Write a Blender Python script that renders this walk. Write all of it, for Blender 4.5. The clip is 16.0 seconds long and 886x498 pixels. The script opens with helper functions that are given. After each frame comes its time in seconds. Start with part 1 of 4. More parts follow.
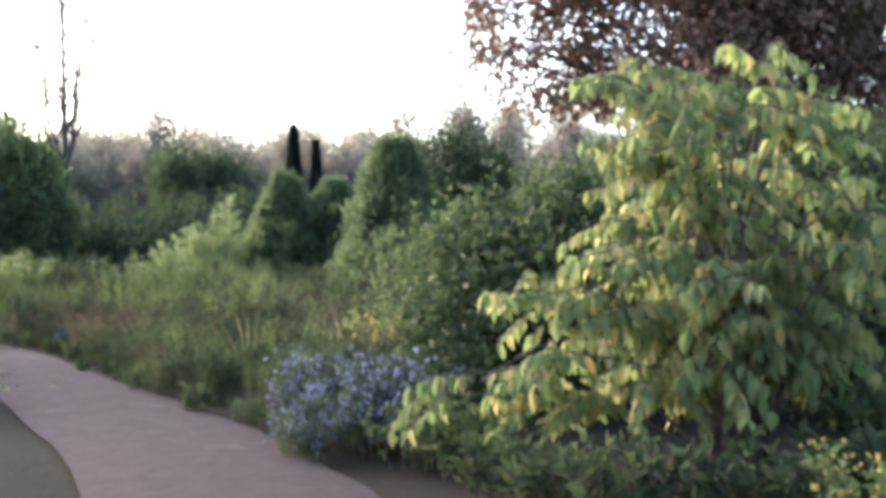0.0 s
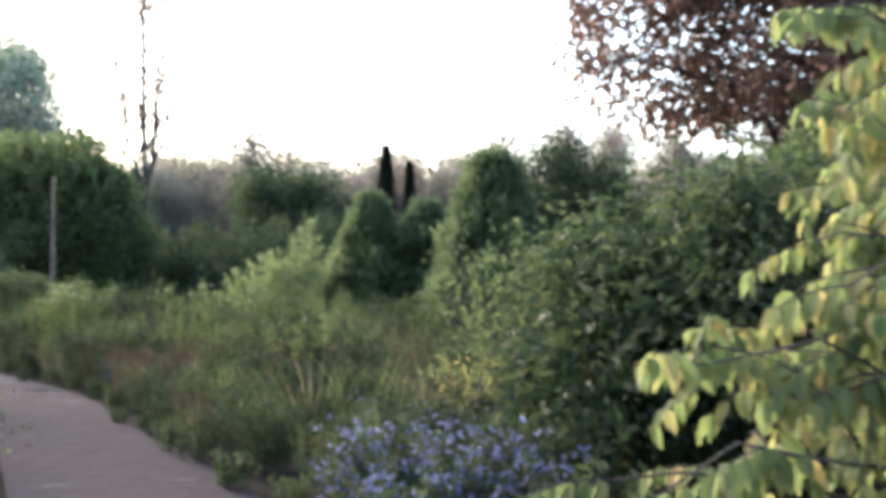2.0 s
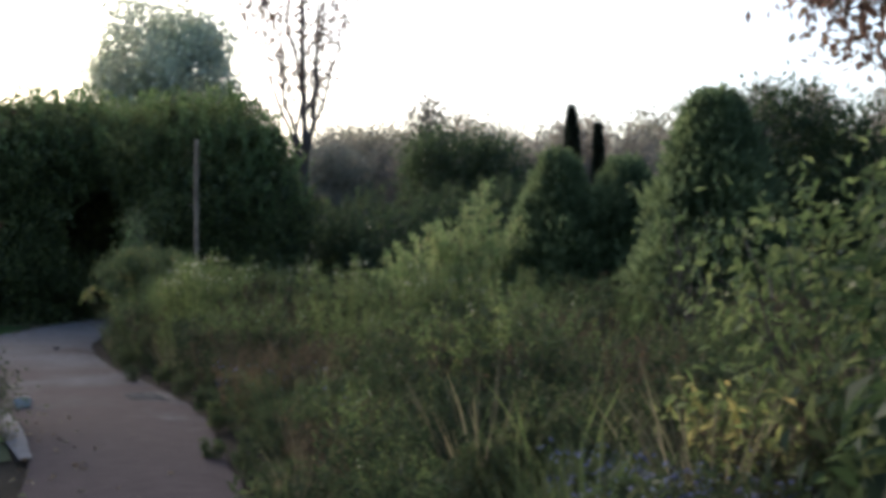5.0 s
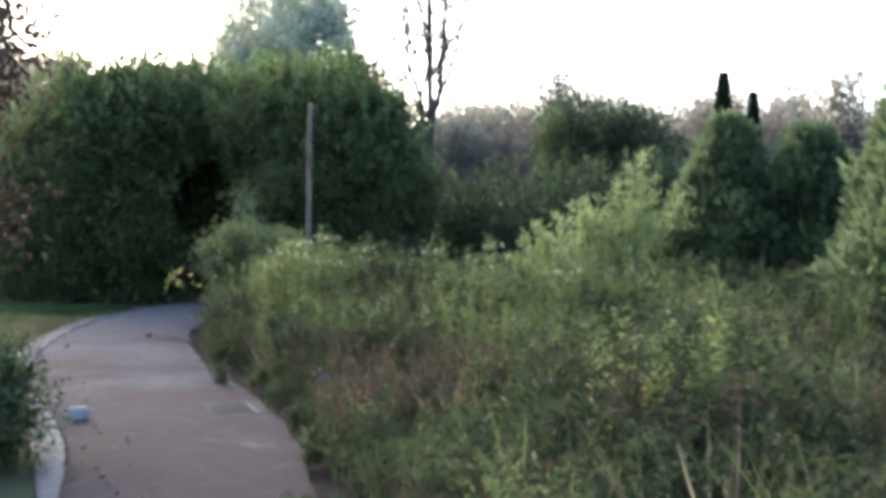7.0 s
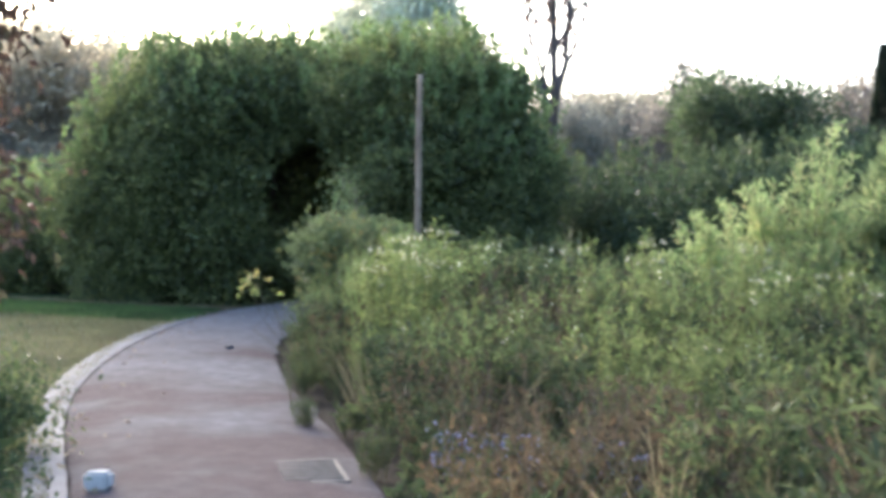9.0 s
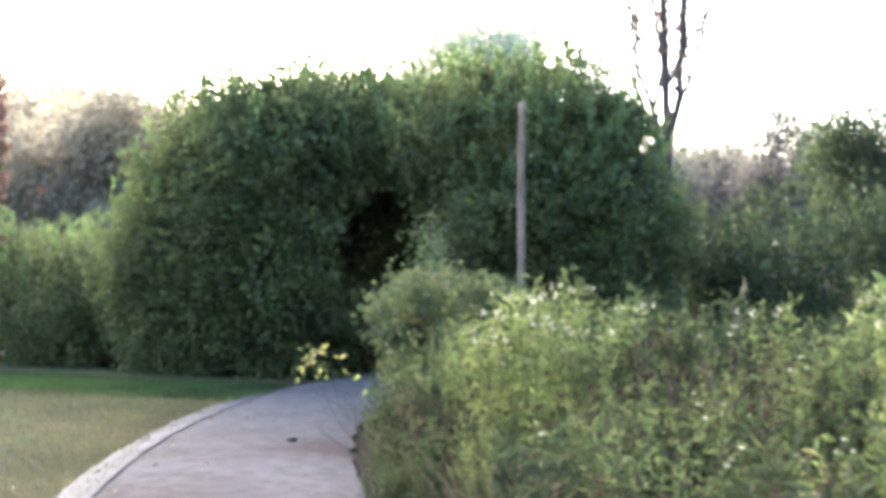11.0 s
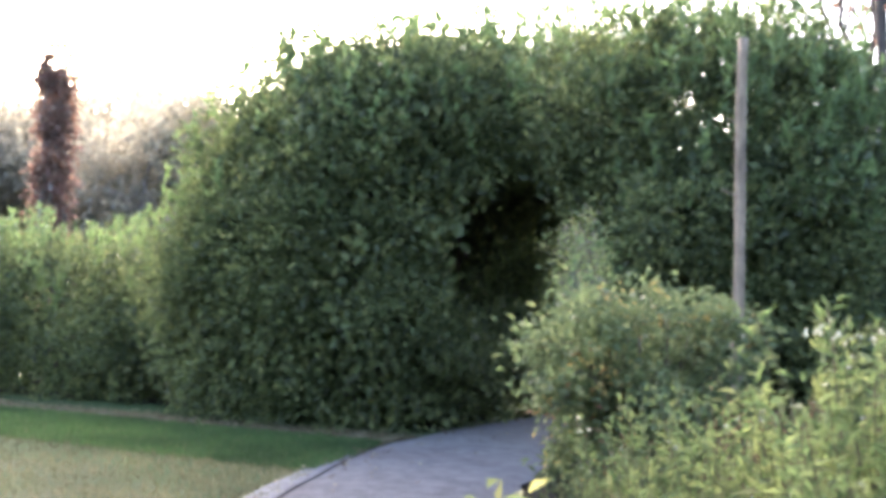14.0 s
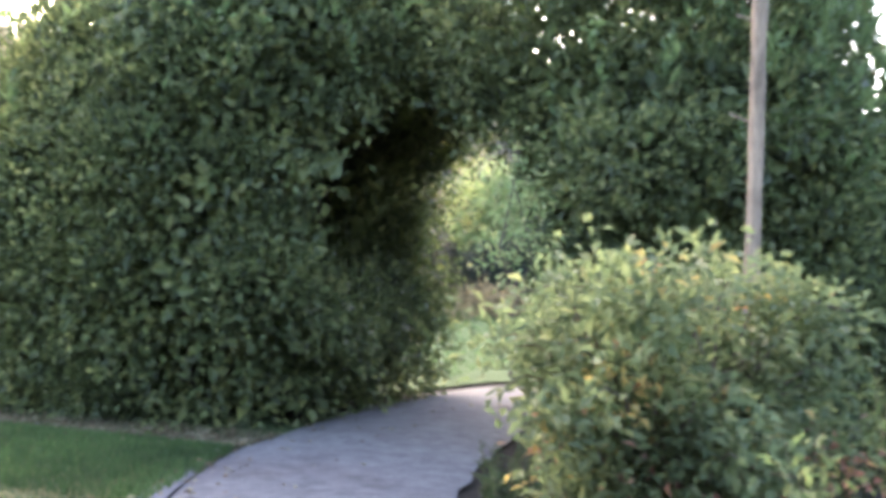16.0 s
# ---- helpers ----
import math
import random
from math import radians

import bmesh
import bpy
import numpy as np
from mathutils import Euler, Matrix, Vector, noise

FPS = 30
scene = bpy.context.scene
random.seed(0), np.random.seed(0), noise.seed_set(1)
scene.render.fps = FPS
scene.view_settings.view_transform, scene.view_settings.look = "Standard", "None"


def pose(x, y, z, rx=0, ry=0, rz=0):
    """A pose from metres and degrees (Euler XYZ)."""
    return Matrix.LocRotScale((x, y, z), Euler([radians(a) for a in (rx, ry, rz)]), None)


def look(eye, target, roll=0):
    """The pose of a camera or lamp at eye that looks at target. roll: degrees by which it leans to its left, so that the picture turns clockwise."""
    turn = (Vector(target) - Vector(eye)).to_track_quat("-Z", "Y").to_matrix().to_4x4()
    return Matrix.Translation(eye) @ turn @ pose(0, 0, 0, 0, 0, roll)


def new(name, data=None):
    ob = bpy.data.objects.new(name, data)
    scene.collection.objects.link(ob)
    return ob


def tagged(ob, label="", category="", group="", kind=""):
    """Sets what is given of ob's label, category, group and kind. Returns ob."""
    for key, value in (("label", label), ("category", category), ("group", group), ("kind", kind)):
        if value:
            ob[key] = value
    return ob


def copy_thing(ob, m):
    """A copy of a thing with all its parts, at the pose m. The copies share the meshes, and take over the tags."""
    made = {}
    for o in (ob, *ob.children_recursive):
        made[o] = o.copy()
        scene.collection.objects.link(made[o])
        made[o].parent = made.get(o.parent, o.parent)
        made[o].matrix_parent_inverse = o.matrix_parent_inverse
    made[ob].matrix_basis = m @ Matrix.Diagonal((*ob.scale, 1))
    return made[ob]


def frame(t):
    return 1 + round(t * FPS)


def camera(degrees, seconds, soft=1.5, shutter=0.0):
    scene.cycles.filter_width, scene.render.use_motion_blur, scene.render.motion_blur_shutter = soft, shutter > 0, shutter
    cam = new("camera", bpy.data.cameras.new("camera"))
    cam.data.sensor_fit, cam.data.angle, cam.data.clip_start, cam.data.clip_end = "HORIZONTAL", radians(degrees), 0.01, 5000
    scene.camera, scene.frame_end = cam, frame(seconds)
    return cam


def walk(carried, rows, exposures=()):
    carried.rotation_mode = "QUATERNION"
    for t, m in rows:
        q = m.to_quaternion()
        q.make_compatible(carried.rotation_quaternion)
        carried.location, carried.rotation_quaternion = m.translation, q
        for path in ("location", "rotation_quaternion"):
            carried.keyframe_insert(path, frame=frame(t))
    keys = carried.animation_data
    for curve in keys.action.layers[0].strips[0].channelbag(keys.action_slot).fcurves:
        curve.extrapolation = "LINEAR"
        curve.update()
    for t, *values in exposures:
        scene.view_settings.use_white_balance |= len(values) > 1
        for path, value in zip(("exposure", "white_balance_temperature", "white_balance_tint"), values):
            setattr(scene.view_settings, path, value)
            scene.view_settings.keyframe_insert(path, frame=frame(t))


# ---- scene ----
cam = camera(41.5, 16.0, soft=4.5, shutter=0.5)
METRES, EYE, TILT, LEAN, TURN = 22.0, 1.5, 5.2, 3.0, 0.0
ROWS = [
    (0.0, 0.0, 0.0, 0.0, 0.23, -5.42, -2.46),
    (0.5, 0.0011, 0.0297, -0.0023, 1.07, -4.55, -2.27),
    (1.0, -0.0012, 0.0576, -0.006, 2.74, -4.68, -1.64),
    (1.5, -0.0017, 0.0888, -0.0092, 1.76, -6.66, -2.8),
    (2.0, -0.0052, 0.1173, -0.0112, 5.02, -4.2, -2.24),
    (2.5, -0.0077, 0.1446, -0.0139, 6.93, -4.05, -1.65),
    (3.0, -0.0108, 0.1741, -0.0165, 7.93, -2.63, -1.56),
    (3.5, -0.016, 0.206, -0.0202, 7.74, -3.5, -1.05),
    (4.0, -0.021, 0.2346, -0.0227, 10.43, -4.44, -2.6),
    (6.5, -0.0652, 0.3674, -0.0375, 17.66, -6.69, 0.86),
    (7.0, -0.0775, 0.3966, -0.0402, 19.82, -6.84, -1.44),
    (7.5, -0.0914, 0.424, -0.0437, 20.55, -5.56, -0.68),
    (8.0, -0.1036, 0.4529, -0.0466, 21.64, -6.01, -0.27),
    (8.5, -0.1203, 0.4804, -0.0508, 23.1, -7.43, -0.57),
    (9.0, -0.1334, 0.5086, -0.053, 25.07, -7.35, -0.94),
    (11.5, -0.2243, 0.6448, -0.074, 29.65, -4.0, -0.36),
    (12.0, -0.2438, 0.6726, -0.0769, 31.42, -4.08, -1.39),
    (12.5, -0.2648, 0.698, -0.0801, 30.99, -1.59, -0.5),
    (13.0, -0.2839, 0.7254, -0.0826, 31.71, -0.64, 1.11),
    (13.5, -0.3065, 0.7504, -0.0876, 32.45, -0.26, -0.33),
    (14.0, -0.3276, 0.7763, -0.0914, 32.87, -3.12, -0.67),
    (14.5, -0.351, 0.7988, -0.0944, 32.25, -2.1, -1.16),
    (15.0, -0.3712, 0.8214, -0.096, 31.72, -1.54, -1.78),
    (15.5, -0.3923, 0.8467, -0.0981, 26.22, -4.69, -2.46),
    (16.0, -0.4133, 0.8733, -0.1014, 24.14, -5.23, -2.07),
]
EXPOSURES = [(0.0, -0.03, 5950, 10), (0.5, 0.05, 5950, 10), (1.0, -0.3, 5950, 10), (1.5, -0.3, 5950, 10), (2.0, -0.28, 5950, 10), (2.5, -0.6, 5900, 10), (3.0, -1.35, 5850, 10), (3.5, -2.2, 5950, 10), (4.0, -2.3, 5950, 10), (4.3, -2.2, 5950, 10), (5.2, -1.3, 5800, 10),
             (6.3, -0.85, 5700, 11), (7.0, -0.4, 5700, 11), (8.0, -0.4, 5750, 11), (8.5, -0.12, 5800, 11), (9.0, 0.25, 5850, 11), (12.5, 0.6, 6100, 14), (13.5, 0.46, 6100, 16), (14.0, 0.9, 6200, 17), (14.5, 1.1, 6300, 18), (15.5, 1.35, 6450, 19), (16.0, 1.3, 6500, 19)]
BASE_STOPS = 2.62
walk(cam, [(t, pose(0, 0, EYE, TILT, LEAN, TURN) @ pose(METRES * x, METRES * y, METRES * z, 90 + pitch, roll, yaw)) for t, x, y, z, yaw, pitch, roll in ROWS],
     [(t, s + BASE_STOPS, kelvin, tint) for t, s, kelvin, tint in EXPOSURES])

# ---- world and sun: a bright thin overcast, the low sun veiled beyond the hedge ----
SUN_AZIMUTH, SUN_HEIGHT = radians(-50), radians(24)
world = bpy.data.worlds.new("sky")
scene.world = world
world.use_nodes = True
wn = world.node_tree
sky = wn.nodes.new("ShaderNodeTexSky")
sky.sky_type, sky.sun_disc = "NISHITA", False
sky.sun_elevation, sky.sun_rotation = SUN_HEIGHT, SUN_AZIMUTH
sky.air_density, sky.dust_density, sky.ozone_density = 1.0, 4.0, 1.0
wn.nodes["Background"].inputs["Strength"].default_value = 0.15
wn.links.new(sky.outputs[0], wn.nodes["Background"].inputs["Color"])
lamp = bpy.data.lights.new("sun", "SUN")
lamp.energy, lamp.angle, lamp.color = 0.3, radians(60), (1.0, 0.94, 0.86)
sun = new("sun", lamp)
sun.matrix_world = look((0, 0, 30), (-30 * math.sin(SUN_AZIMUTH) * math.cos(SUN_HEIGHT), -30 * math.cos(SUN_AZIMUTH) * math.cos(SUN_HEIGHT), 30 - 30 * math.sin(SUN_HEIGHT)))


# ---- materials ----
def nodes_of(name):
    m = bpy.data.materials.new(name)
    m.use_nodes = True
    nt = m.node_tree
    return m, nt, nt.nodes["Principled BSDF"]


def ramp(nt, fac, stops):
    r = nt.nodes.new("ShaderNodeValToRGB")
    while len(r.color_ramp.elements) < len(stops):
        r.color_ramp.elements.new(0.5)
    for e, (p, c) in zip(r.color_ramp.elements, stops):
        e.position, e.color = p, (*c, 1)
    nt.links.new(fac, r.inputs[0])
    return r.outputs[0]


def noise_of(nt, scale, detail=4.0, rough=0.6, coord=None):
    n = nt.nodes.new("ShaderNodeTexNoise")
    n.inputs["Scale"].default_value, n.inputs["Detail"].default_value, n.inputs["Roughness"].default_value = scale, detail, rough
    if coord is None:
        coord = nt.nodes.new("ShaderNodeNewGeometry").outputs["Position"]
    nt.links.new(coord, n.inputs["Vector"])
    return n.outputs["Fac"]


def mixed(nt, fac, a, b, blend="MIX"):
    n = nt.nodes.new("ShaderNodeMix")
    n.data_type, n.blend_type = "RGBA", blend
    for sock, v in ((n.inputs[0], fac), (n.inputs[6], a), (n.inputs[7], b)):
        if hasattr(v, "links"):
            nt.links.new(v, sock)
        else:
            sock.default_value = v if isinstance(v, float) else (*v, 1)
    return n.outputs[2]


def bump(nt, bsdf, height, strength, distance):
    b = nt.nodes.new("ShaderNodeBump")
    b.inputs["Strength"].default_value, b.inputs["Distance"].default_value = strength, distance
    nt.links.new(height, b.inputs["Height"])
    nt.links.new(b.outputs[0], bsdf.inputs["Normal"])


def leaf_material(name, colours, gloss=0.5, through_light=0.3, patch=1.2):
    """Foliage: one tone a leaf, drifting in patches, some light passing through."""
    colours = [tuple(0.8 * v + 0.2 * (0.3 * c[0] + 0.6 * c[1] + 0.1 * c[2]) for v in c) for c in colours]
    m, nt, p = nodes_of(name)
    geo = nt.nodes.new("ShaderNodeNewGeometry")
    obj = nt.nodes.new("ShaderNodeObjectInfo")
    tone = ramp(nt, geo.outputs["Random Per Island"], [(i / (len(colours) - 1), c) for i, c in enumerate(colours)])
    drift = ramp(nt, noise_of(nt, patch, 3.0, 0.6, geo.outputs["Position"]), [(0.3, (0.6, 0.63, 0.64)), (0.7, (1.32, 1.28, 1.16))])
    own = ramp(nt, obj.outputs["Random"], [(0.0, (0.88, 0.92, 0.92)), (1.0, (1.1, 1.06, 1.0))])
    colour = mixed(nt, 1.0, mixed(nt, 1.0, tone, drift, "MULTIPLY"), own, "MULTIPLY")
    nt.links.new(colour, p.inputs["Base Color"])
    p.inputs["Roughness"].default_value = gloss
    p.inputs["Specular IOR Level"].default_value = 0.25
    tr = nt.nodes.new("ShaderNodeBsdfTranslucent")
    nt.links.new(mixed(nt, 1.0, colour, (1.65, 1.65, 1.5), "MULTIPLY"), tr.inputs["Color"])
    mx = nt.nodes.new("ShaderNodeMixShader")
    mx.inputs[0].default_value = through_light + 0.2
    nt.links.new(p.outputs[0], mx.inputs[1])
    nt.links.new(tr.outputs[0], mx.inputs[2])
    nt.links.new(mx.outputs[0], nt.nodes["Material Output"].inputs["Surface"])
    return m


def bark_material(name, dark, light, scale=9.0):
    m, nt, p = nodes_of(name)
    geo = nt.nodes.new("ShaderNodeNewGeometry")
    mp = nt.nodes.new("ShaderNodeMapping")
    mp.inputs["Scale"].default_value = (1, 1, 0.12)
    nt.links.new(geo.outputs["Position"], mp.inputs["Vector"])
    n = noise_of(nt, scale * 4, 6.0, 0.7, mp.outputs[0])
    nt.links.new(mixed(nt, 0.5, ramp(nt, n, [(0.32, dark), (0.68, light)]), ramp(nt, noise_of(nt, scale * 0.25), [(0.3, dark), (0.7, light)])), p.inputs["Base Color"])
    p.inputs["Roughness"].default_value = 0.92
    bump(nt, p, n, 0.7, 0.01)
    return m


def ground_material():
    """Soil under the planting: dark mulch and litter."""
    m, nt, p = nodes_of("soil_and_litter")
    big, fine = noise_of(nt, 0.7, 4.0), noise_of(nt, 28.0, 5.0, 0.7)
    c = mixed(nt, 0.5, ramp(nt, big, [(0.3, (0.016, 0.015, 0.012)), (0.7, (0.03, 0.027, 0.024))]), ramp(nt, fine, [(0.35, (0.012, 0.011, 0.009)), (0.7, (0.06, 0.048, 0.036))]))
    nt.links.new(c, p.inputs["Base Color"])
    p.inputs["Roughness"].default_value, p.inputs["Specular IOR Level"].default_value = 1.0, 0.06
    bump(nt, p, fine, 0.8, 0.03)
    return m


def lawn_material():
    m, nt, p = nodes_of("lawn_turf")
    big, fine = noise_of(nt, 0.55, 5.0), noise_of(nt, 45.0, 4.0, 0.7)
    sep = nt.nodes.new("ShaderNodeSeparateXYZ")
    nt.links.new(nt.nodes.new("ShaderNodeNewGeometry").outputs["Position"], sep.inputs[0])
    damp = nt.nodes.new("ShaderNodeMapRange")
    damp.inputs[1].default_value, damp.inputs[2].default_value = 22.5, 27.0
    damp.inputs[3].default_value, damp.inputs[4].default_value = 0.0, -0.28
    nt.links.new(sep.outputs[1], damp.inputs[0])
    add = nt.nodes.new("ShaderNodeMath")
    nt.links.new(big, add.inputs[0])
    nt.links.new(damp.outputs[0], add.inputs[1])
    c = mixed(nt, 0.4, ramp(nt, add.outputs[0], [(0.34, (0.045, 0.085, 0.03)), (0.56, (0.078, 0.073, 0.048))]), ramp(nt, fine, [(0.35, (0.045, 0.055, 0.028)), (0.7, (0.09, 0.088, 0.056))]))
    nt.links.new(c, p.inputs["Base Color"])
    p.inputs["Roughness"].default_value, p.inputs["Specular IOR Level"].default_value = 1.0, 0.06
    bump(nt, p, fine, 0.8, 0.02)
    return m


def path_material():
    """Old trodden surface: pinkish grit, with greyer, paler worn cement in patches, and paler overall towards the arch.
    """
    m, nt, p = nodes_of("worn_path_grit")
    geo = nt.nodes.new("ShaderNodeNewGeometry")
    sep = nt.nodes.new("ShaderNodeSeparateXYZ")
    nt.links.new(geo.outputs["Position"], sep.inputs[0])
    fine, mid, big = noise_of(nt, 60.0, 5.0, 0.75), noise_of(nt, 7.0, 6.0, 0.7), noise_of(nt, 0.7, 3.0, 0.55)
    pink = ramp(nt, mid, [(0.3, (0.035, 0.026, 0.0275)), (0.7, (0.056, 0.042, 0.0445))])
    grey = ramp(nt, mid, [(0.35, (0.055, 0.053, 0.057)), (0.68, (0.102, 0.099, 0.106))])
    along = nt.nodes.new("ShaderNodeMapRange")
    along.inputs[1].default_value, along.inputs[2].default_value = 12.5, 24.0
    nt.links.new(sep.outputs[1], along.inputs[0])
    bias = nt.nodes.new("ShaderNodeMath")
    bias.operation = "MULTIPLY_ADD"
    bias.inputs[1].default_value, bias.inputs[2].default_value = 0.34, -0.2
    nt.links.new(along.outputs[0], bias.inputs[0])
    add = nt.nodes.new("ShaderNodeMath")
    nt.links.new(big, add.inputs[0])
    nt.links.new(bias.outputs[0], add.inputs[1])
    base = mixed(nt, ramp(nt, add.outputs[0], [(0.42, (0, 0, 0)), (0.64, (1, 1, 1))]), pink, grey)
    # blends to a paler tone between y 23.5 and 27.5
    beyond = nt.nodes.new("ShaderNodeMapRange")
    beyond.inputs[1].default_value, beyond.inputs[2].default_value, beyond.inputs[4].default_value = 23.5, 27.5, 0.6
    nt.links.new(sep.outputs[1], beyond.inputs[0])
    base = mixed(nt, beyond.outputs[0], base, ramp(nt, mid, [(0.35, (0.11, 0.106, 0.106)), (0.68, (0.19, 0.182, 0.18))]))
    turned = nt.nodes.new("ShaderNodeMapping")
    turned.inputs["Rotation"].default_value, turned.inputs["Scale"].default_value = (0, 0, radians(-40)), (0.9, 1.5, 1)
    nt.links.new(geo.outputs["Position"], turned.inputs["Vector"])
    base = mixed(nt, ramp(nt, noise_of(nt, 0.9, 6.0, 0.7, turned.outputs[0]), [(0.62, (0, 0, 0)), (0.72, (0.4, 0.4, 0.4))]), base, ramp(nt, mid, [(0.35, (0.1, 0.096, 0.1)), (0.68, (0.17, 0.162, 0.165))]))
    base = mixed(nt, ramp(nt, noise_of(nt, 1.7, 6.0, 0.7), [(0.56, (0, 0, 0)), (0.74, (0.7, 0.7, 0.7))]), base, ramp(nt, mid, [(0.3, (0.03, 0.022, 0.023)), (0.7, (0.046, 0.034, 0.035))]))
    c = mixed(nt, 0.6, base, mixed(nt, 1.0, base, ramp(nt, fine, [(0.3, (0.6, 0.6, 0.6)), (0.7, (1.4, 1.4, 1.4))]), "MULTIPLY"))
    nt.links.new(c, p.inputs["Base Color"])
    p.inputs["Roughness"].default_value, p.inputs["Specular IOR Level"].default_value = 0.95, 0.1
    bump(nt, p, fine, 0.6, 0.008)
    return m


def plain_material(name, dark, light, scale=12.0, rough=0.85):
    m, nt, p = nodes_of(name)
    n = noise_of(nt, scale, 5.0, 0.7)
    nt.links.new(ramp(nt, n, [(0.3, dark), (0.7, light)]), p.inputs["Base Color"])
    p.inputs["Roughness"].default_value, p.inputs["Specular IOR Level"].default_value = rough, 0.2
    bump(nt, p, n, 0.5, 0.006)
    return m


SOIL, LAWN, PATH = ground_material(), lawn_material(), path_material()
BARK = bark_material("brown_bark", (0.035, 0.026, 0.02), (0.11, 0.085, 0.065))
GREY_BARK = bark_material("grey_bark", (0.15, 0.135, 0.125), (0.3, 0.265, 0.245))
DARK_BARK = bark_material("dark_grey_bark", (0.035, 0.028, 0.025), (0.09, 0.075, 0.068))
POST_WOOD = bark_material("weathered_post_wood", (0.03, 0.021, 0.015), (0.3, 0.225, 0.16), 11.0)
STEM = plain_material("herb_stems", (0.05, 0.055, 0.025), (0.13, 0.1, 0.055), 20.0)
DRY = plain_material("dry_stems", (0.1, 0.07, 0.045), (0.2, 0.15, 0.1), 20.0)
HEDGE_LEAF = leaf_material("hedge_leaf", [(0.041, 0.058, 0.023), (0.066, 0.092, 0.034), (0.096, 0.127, 0.042), (0.163, 0.177, 0.059)], 0.42, 0.28, 2.2)
BIG_LEAF = leaf_material("yellowing_leaf", [(0.100, 0.150, 0.045), (0.165, 0.210, 0.055), (0.220, 0.240, 0.070), (0.287, 0.250, 0.080), (0.133, 0.180, 0.050), (0.187, 0.225, 0.070), (0.111, 0.160, 0.050), (0.375, 0.260, 0.080)], 0.5, 0.35, 2.2)
SHRUB_LEAF = leaf_material("shrub_leaf", [(0.03, 0.06, 0.022), (0.06, 0.1, 0.032), (0.1, 0.14, 0.045), (0.14, 0.18, 0.06)], 0.5, 0.3, 1.4)
CONIFER_LEAF = leaf_material("conifer_sprays", [(0.076, 0.110, 0.054), (0.102, 0.144, 0.068), (0.133, 0.174, 0.081)], 0.6, 0.4, 1.5)
CYPRESS_LEAF = leaf_material("cypress_sprays", [(0.014, 0.022, 0.015), (0.024, 0.034, 0.022)], 0.65, 0.1, 1.5)
WILLOW_LEAF = leaf_material("pale_willow_leaf", [(0.150, 0.231, 0.075), (0.225, 0.306, 0.112), (0.300, 0.356, 0.144), (0.325, 0.300, 0.138)], 0.55, 0.35, 1.2)
HERB_LEAF = leaf_material("herb_leaf", [(0.028, 0.047, 0.020), (0.045, 0.069, 0.028), (0.063, 0.087, 0.036), (0.070, 0.073, 0.037)], 0.6, 0.3, 0.8)
LIME_LEAF = leaf_material("lime_herb_leaf", [(0.073, 0.116, 0.037), (0.108, 0.155, 0.046), (0.146, 0.181, 0.057), (0.095, 0.108, 0.041)], 0.6, 0.35, 1.0)
RUST_LEAF = leaf_material("rusty_dying_leaf", [(0.042, 0.034, 0.024), (0.064, 0.046, 0.030), (0.091, 0.061, 0.039), (0.044, 0.048, 0.028)], 0.7, 0.25, 1.0)
ROSE_LEAF = leaf_material("rose_bush_leaf", [(0.059, 0.091, 0.039), (0.086, 0.122, 0.051), (0.115, 0.149, 0.059), (0.098, 0.134, 0.055), (0.149, 0.166, 0.064)], 0.55, 0.3, 2.5)
ROSE_GOLD = leaf_material("yellowed_rose_leaf", [(0.192, 0.136, 0.036), (0.256, 0.192, 0.048), (0.160, 0.152, 0.048), (0.240, 0.112, 0.048)], 0.55, 0.3, 2.5)
ROSE_RED = leaf_material("reddened_rose_leaf", [(0.26, 0.09, 0.07), (0.3, 0.13, 0.09), (0.24, 0.16, 0.1)], 0.55, 0.3, 2.5)
RED_LEAF = leaf_material("red_brown_leaf", [(0.092, 0.056, 0.051), (0.152, 0.085, 0.073), (0.213, 0.114, 0.090), (0.136, 0.108, 0.073)], 0.55, 0.3, 0.7)
# far foliage: air haze is mixed into these colours, paling and greying them
FAR_LEAF = leaf_material("hazed_autumn_leaf", [(0.14, 0.12, 0.12), (0.18, 0.155, 0.15), (0.22, 0.185, 0.175), (0.16, 0.155, 0.145)], 0.8, 0.4, 0.15)
DUSK_LEAF = leaf_material("hazed_brown_leaf", [(0.15, 0.145, 0.13), (0.18, 0.175, 0.155), (0.21, 0.2, 0.18)], 0.8, 0.4, 0.2)
# paler still: haze lit by the sun's glare, put into the leaf colour
GLARE_LEAF = leaf_material("glare_hazed_leaf", [(0.260, 0.220, 0.185), (0.322, 0.275, 0.224), (0.374, 0.320, 0.255)], 0.8, 0.45, 0.2)
HAZE_LEAF = leaf_material("hazed_green_leaf", [(0.31, 0.345, 0.315), (0.37, 0.405, 0.365), (0.43, 0.46, 0.41)], 0.8, 0.45, 0.2)
PETAL_BLUE = leaf_material("lavender_blue_petal", [(0.084, 0.099, 0.282), (0.127, 0.148, 0.366), (0.211, 0.225, 0.465)], 0.6, 0.3, 3.0)
PETAL_WHITE = leaf_material("white_petal", [(0.297, 0.306, 0.272), (0.408, 0.408, 0.374)], 0.6, 0.3, 3.0)
PETAL_GOLD = leaf_material("golden_petal", [(0.5, 0.33, 0.03), (0.65, 0.45, 0.05)], 0.6, 0.3, 3.0)
GREEN_GRASS = leaf_material("fresh_grass_blade", [(0.029, 0.070, 0.021), (0.041, 0.094, 0.028), (0.053, 0.107, 0.034)], 0.6, 0.3, 0.8)
SHOOT_LEAF = leaf_material("fresh_hedge_shoot", [(0.068, 0.107, 0.038), (0.101, 0.158, 0.052), (0.141, 0.203, 0.068)], 0.38, 0.3, 1.5)
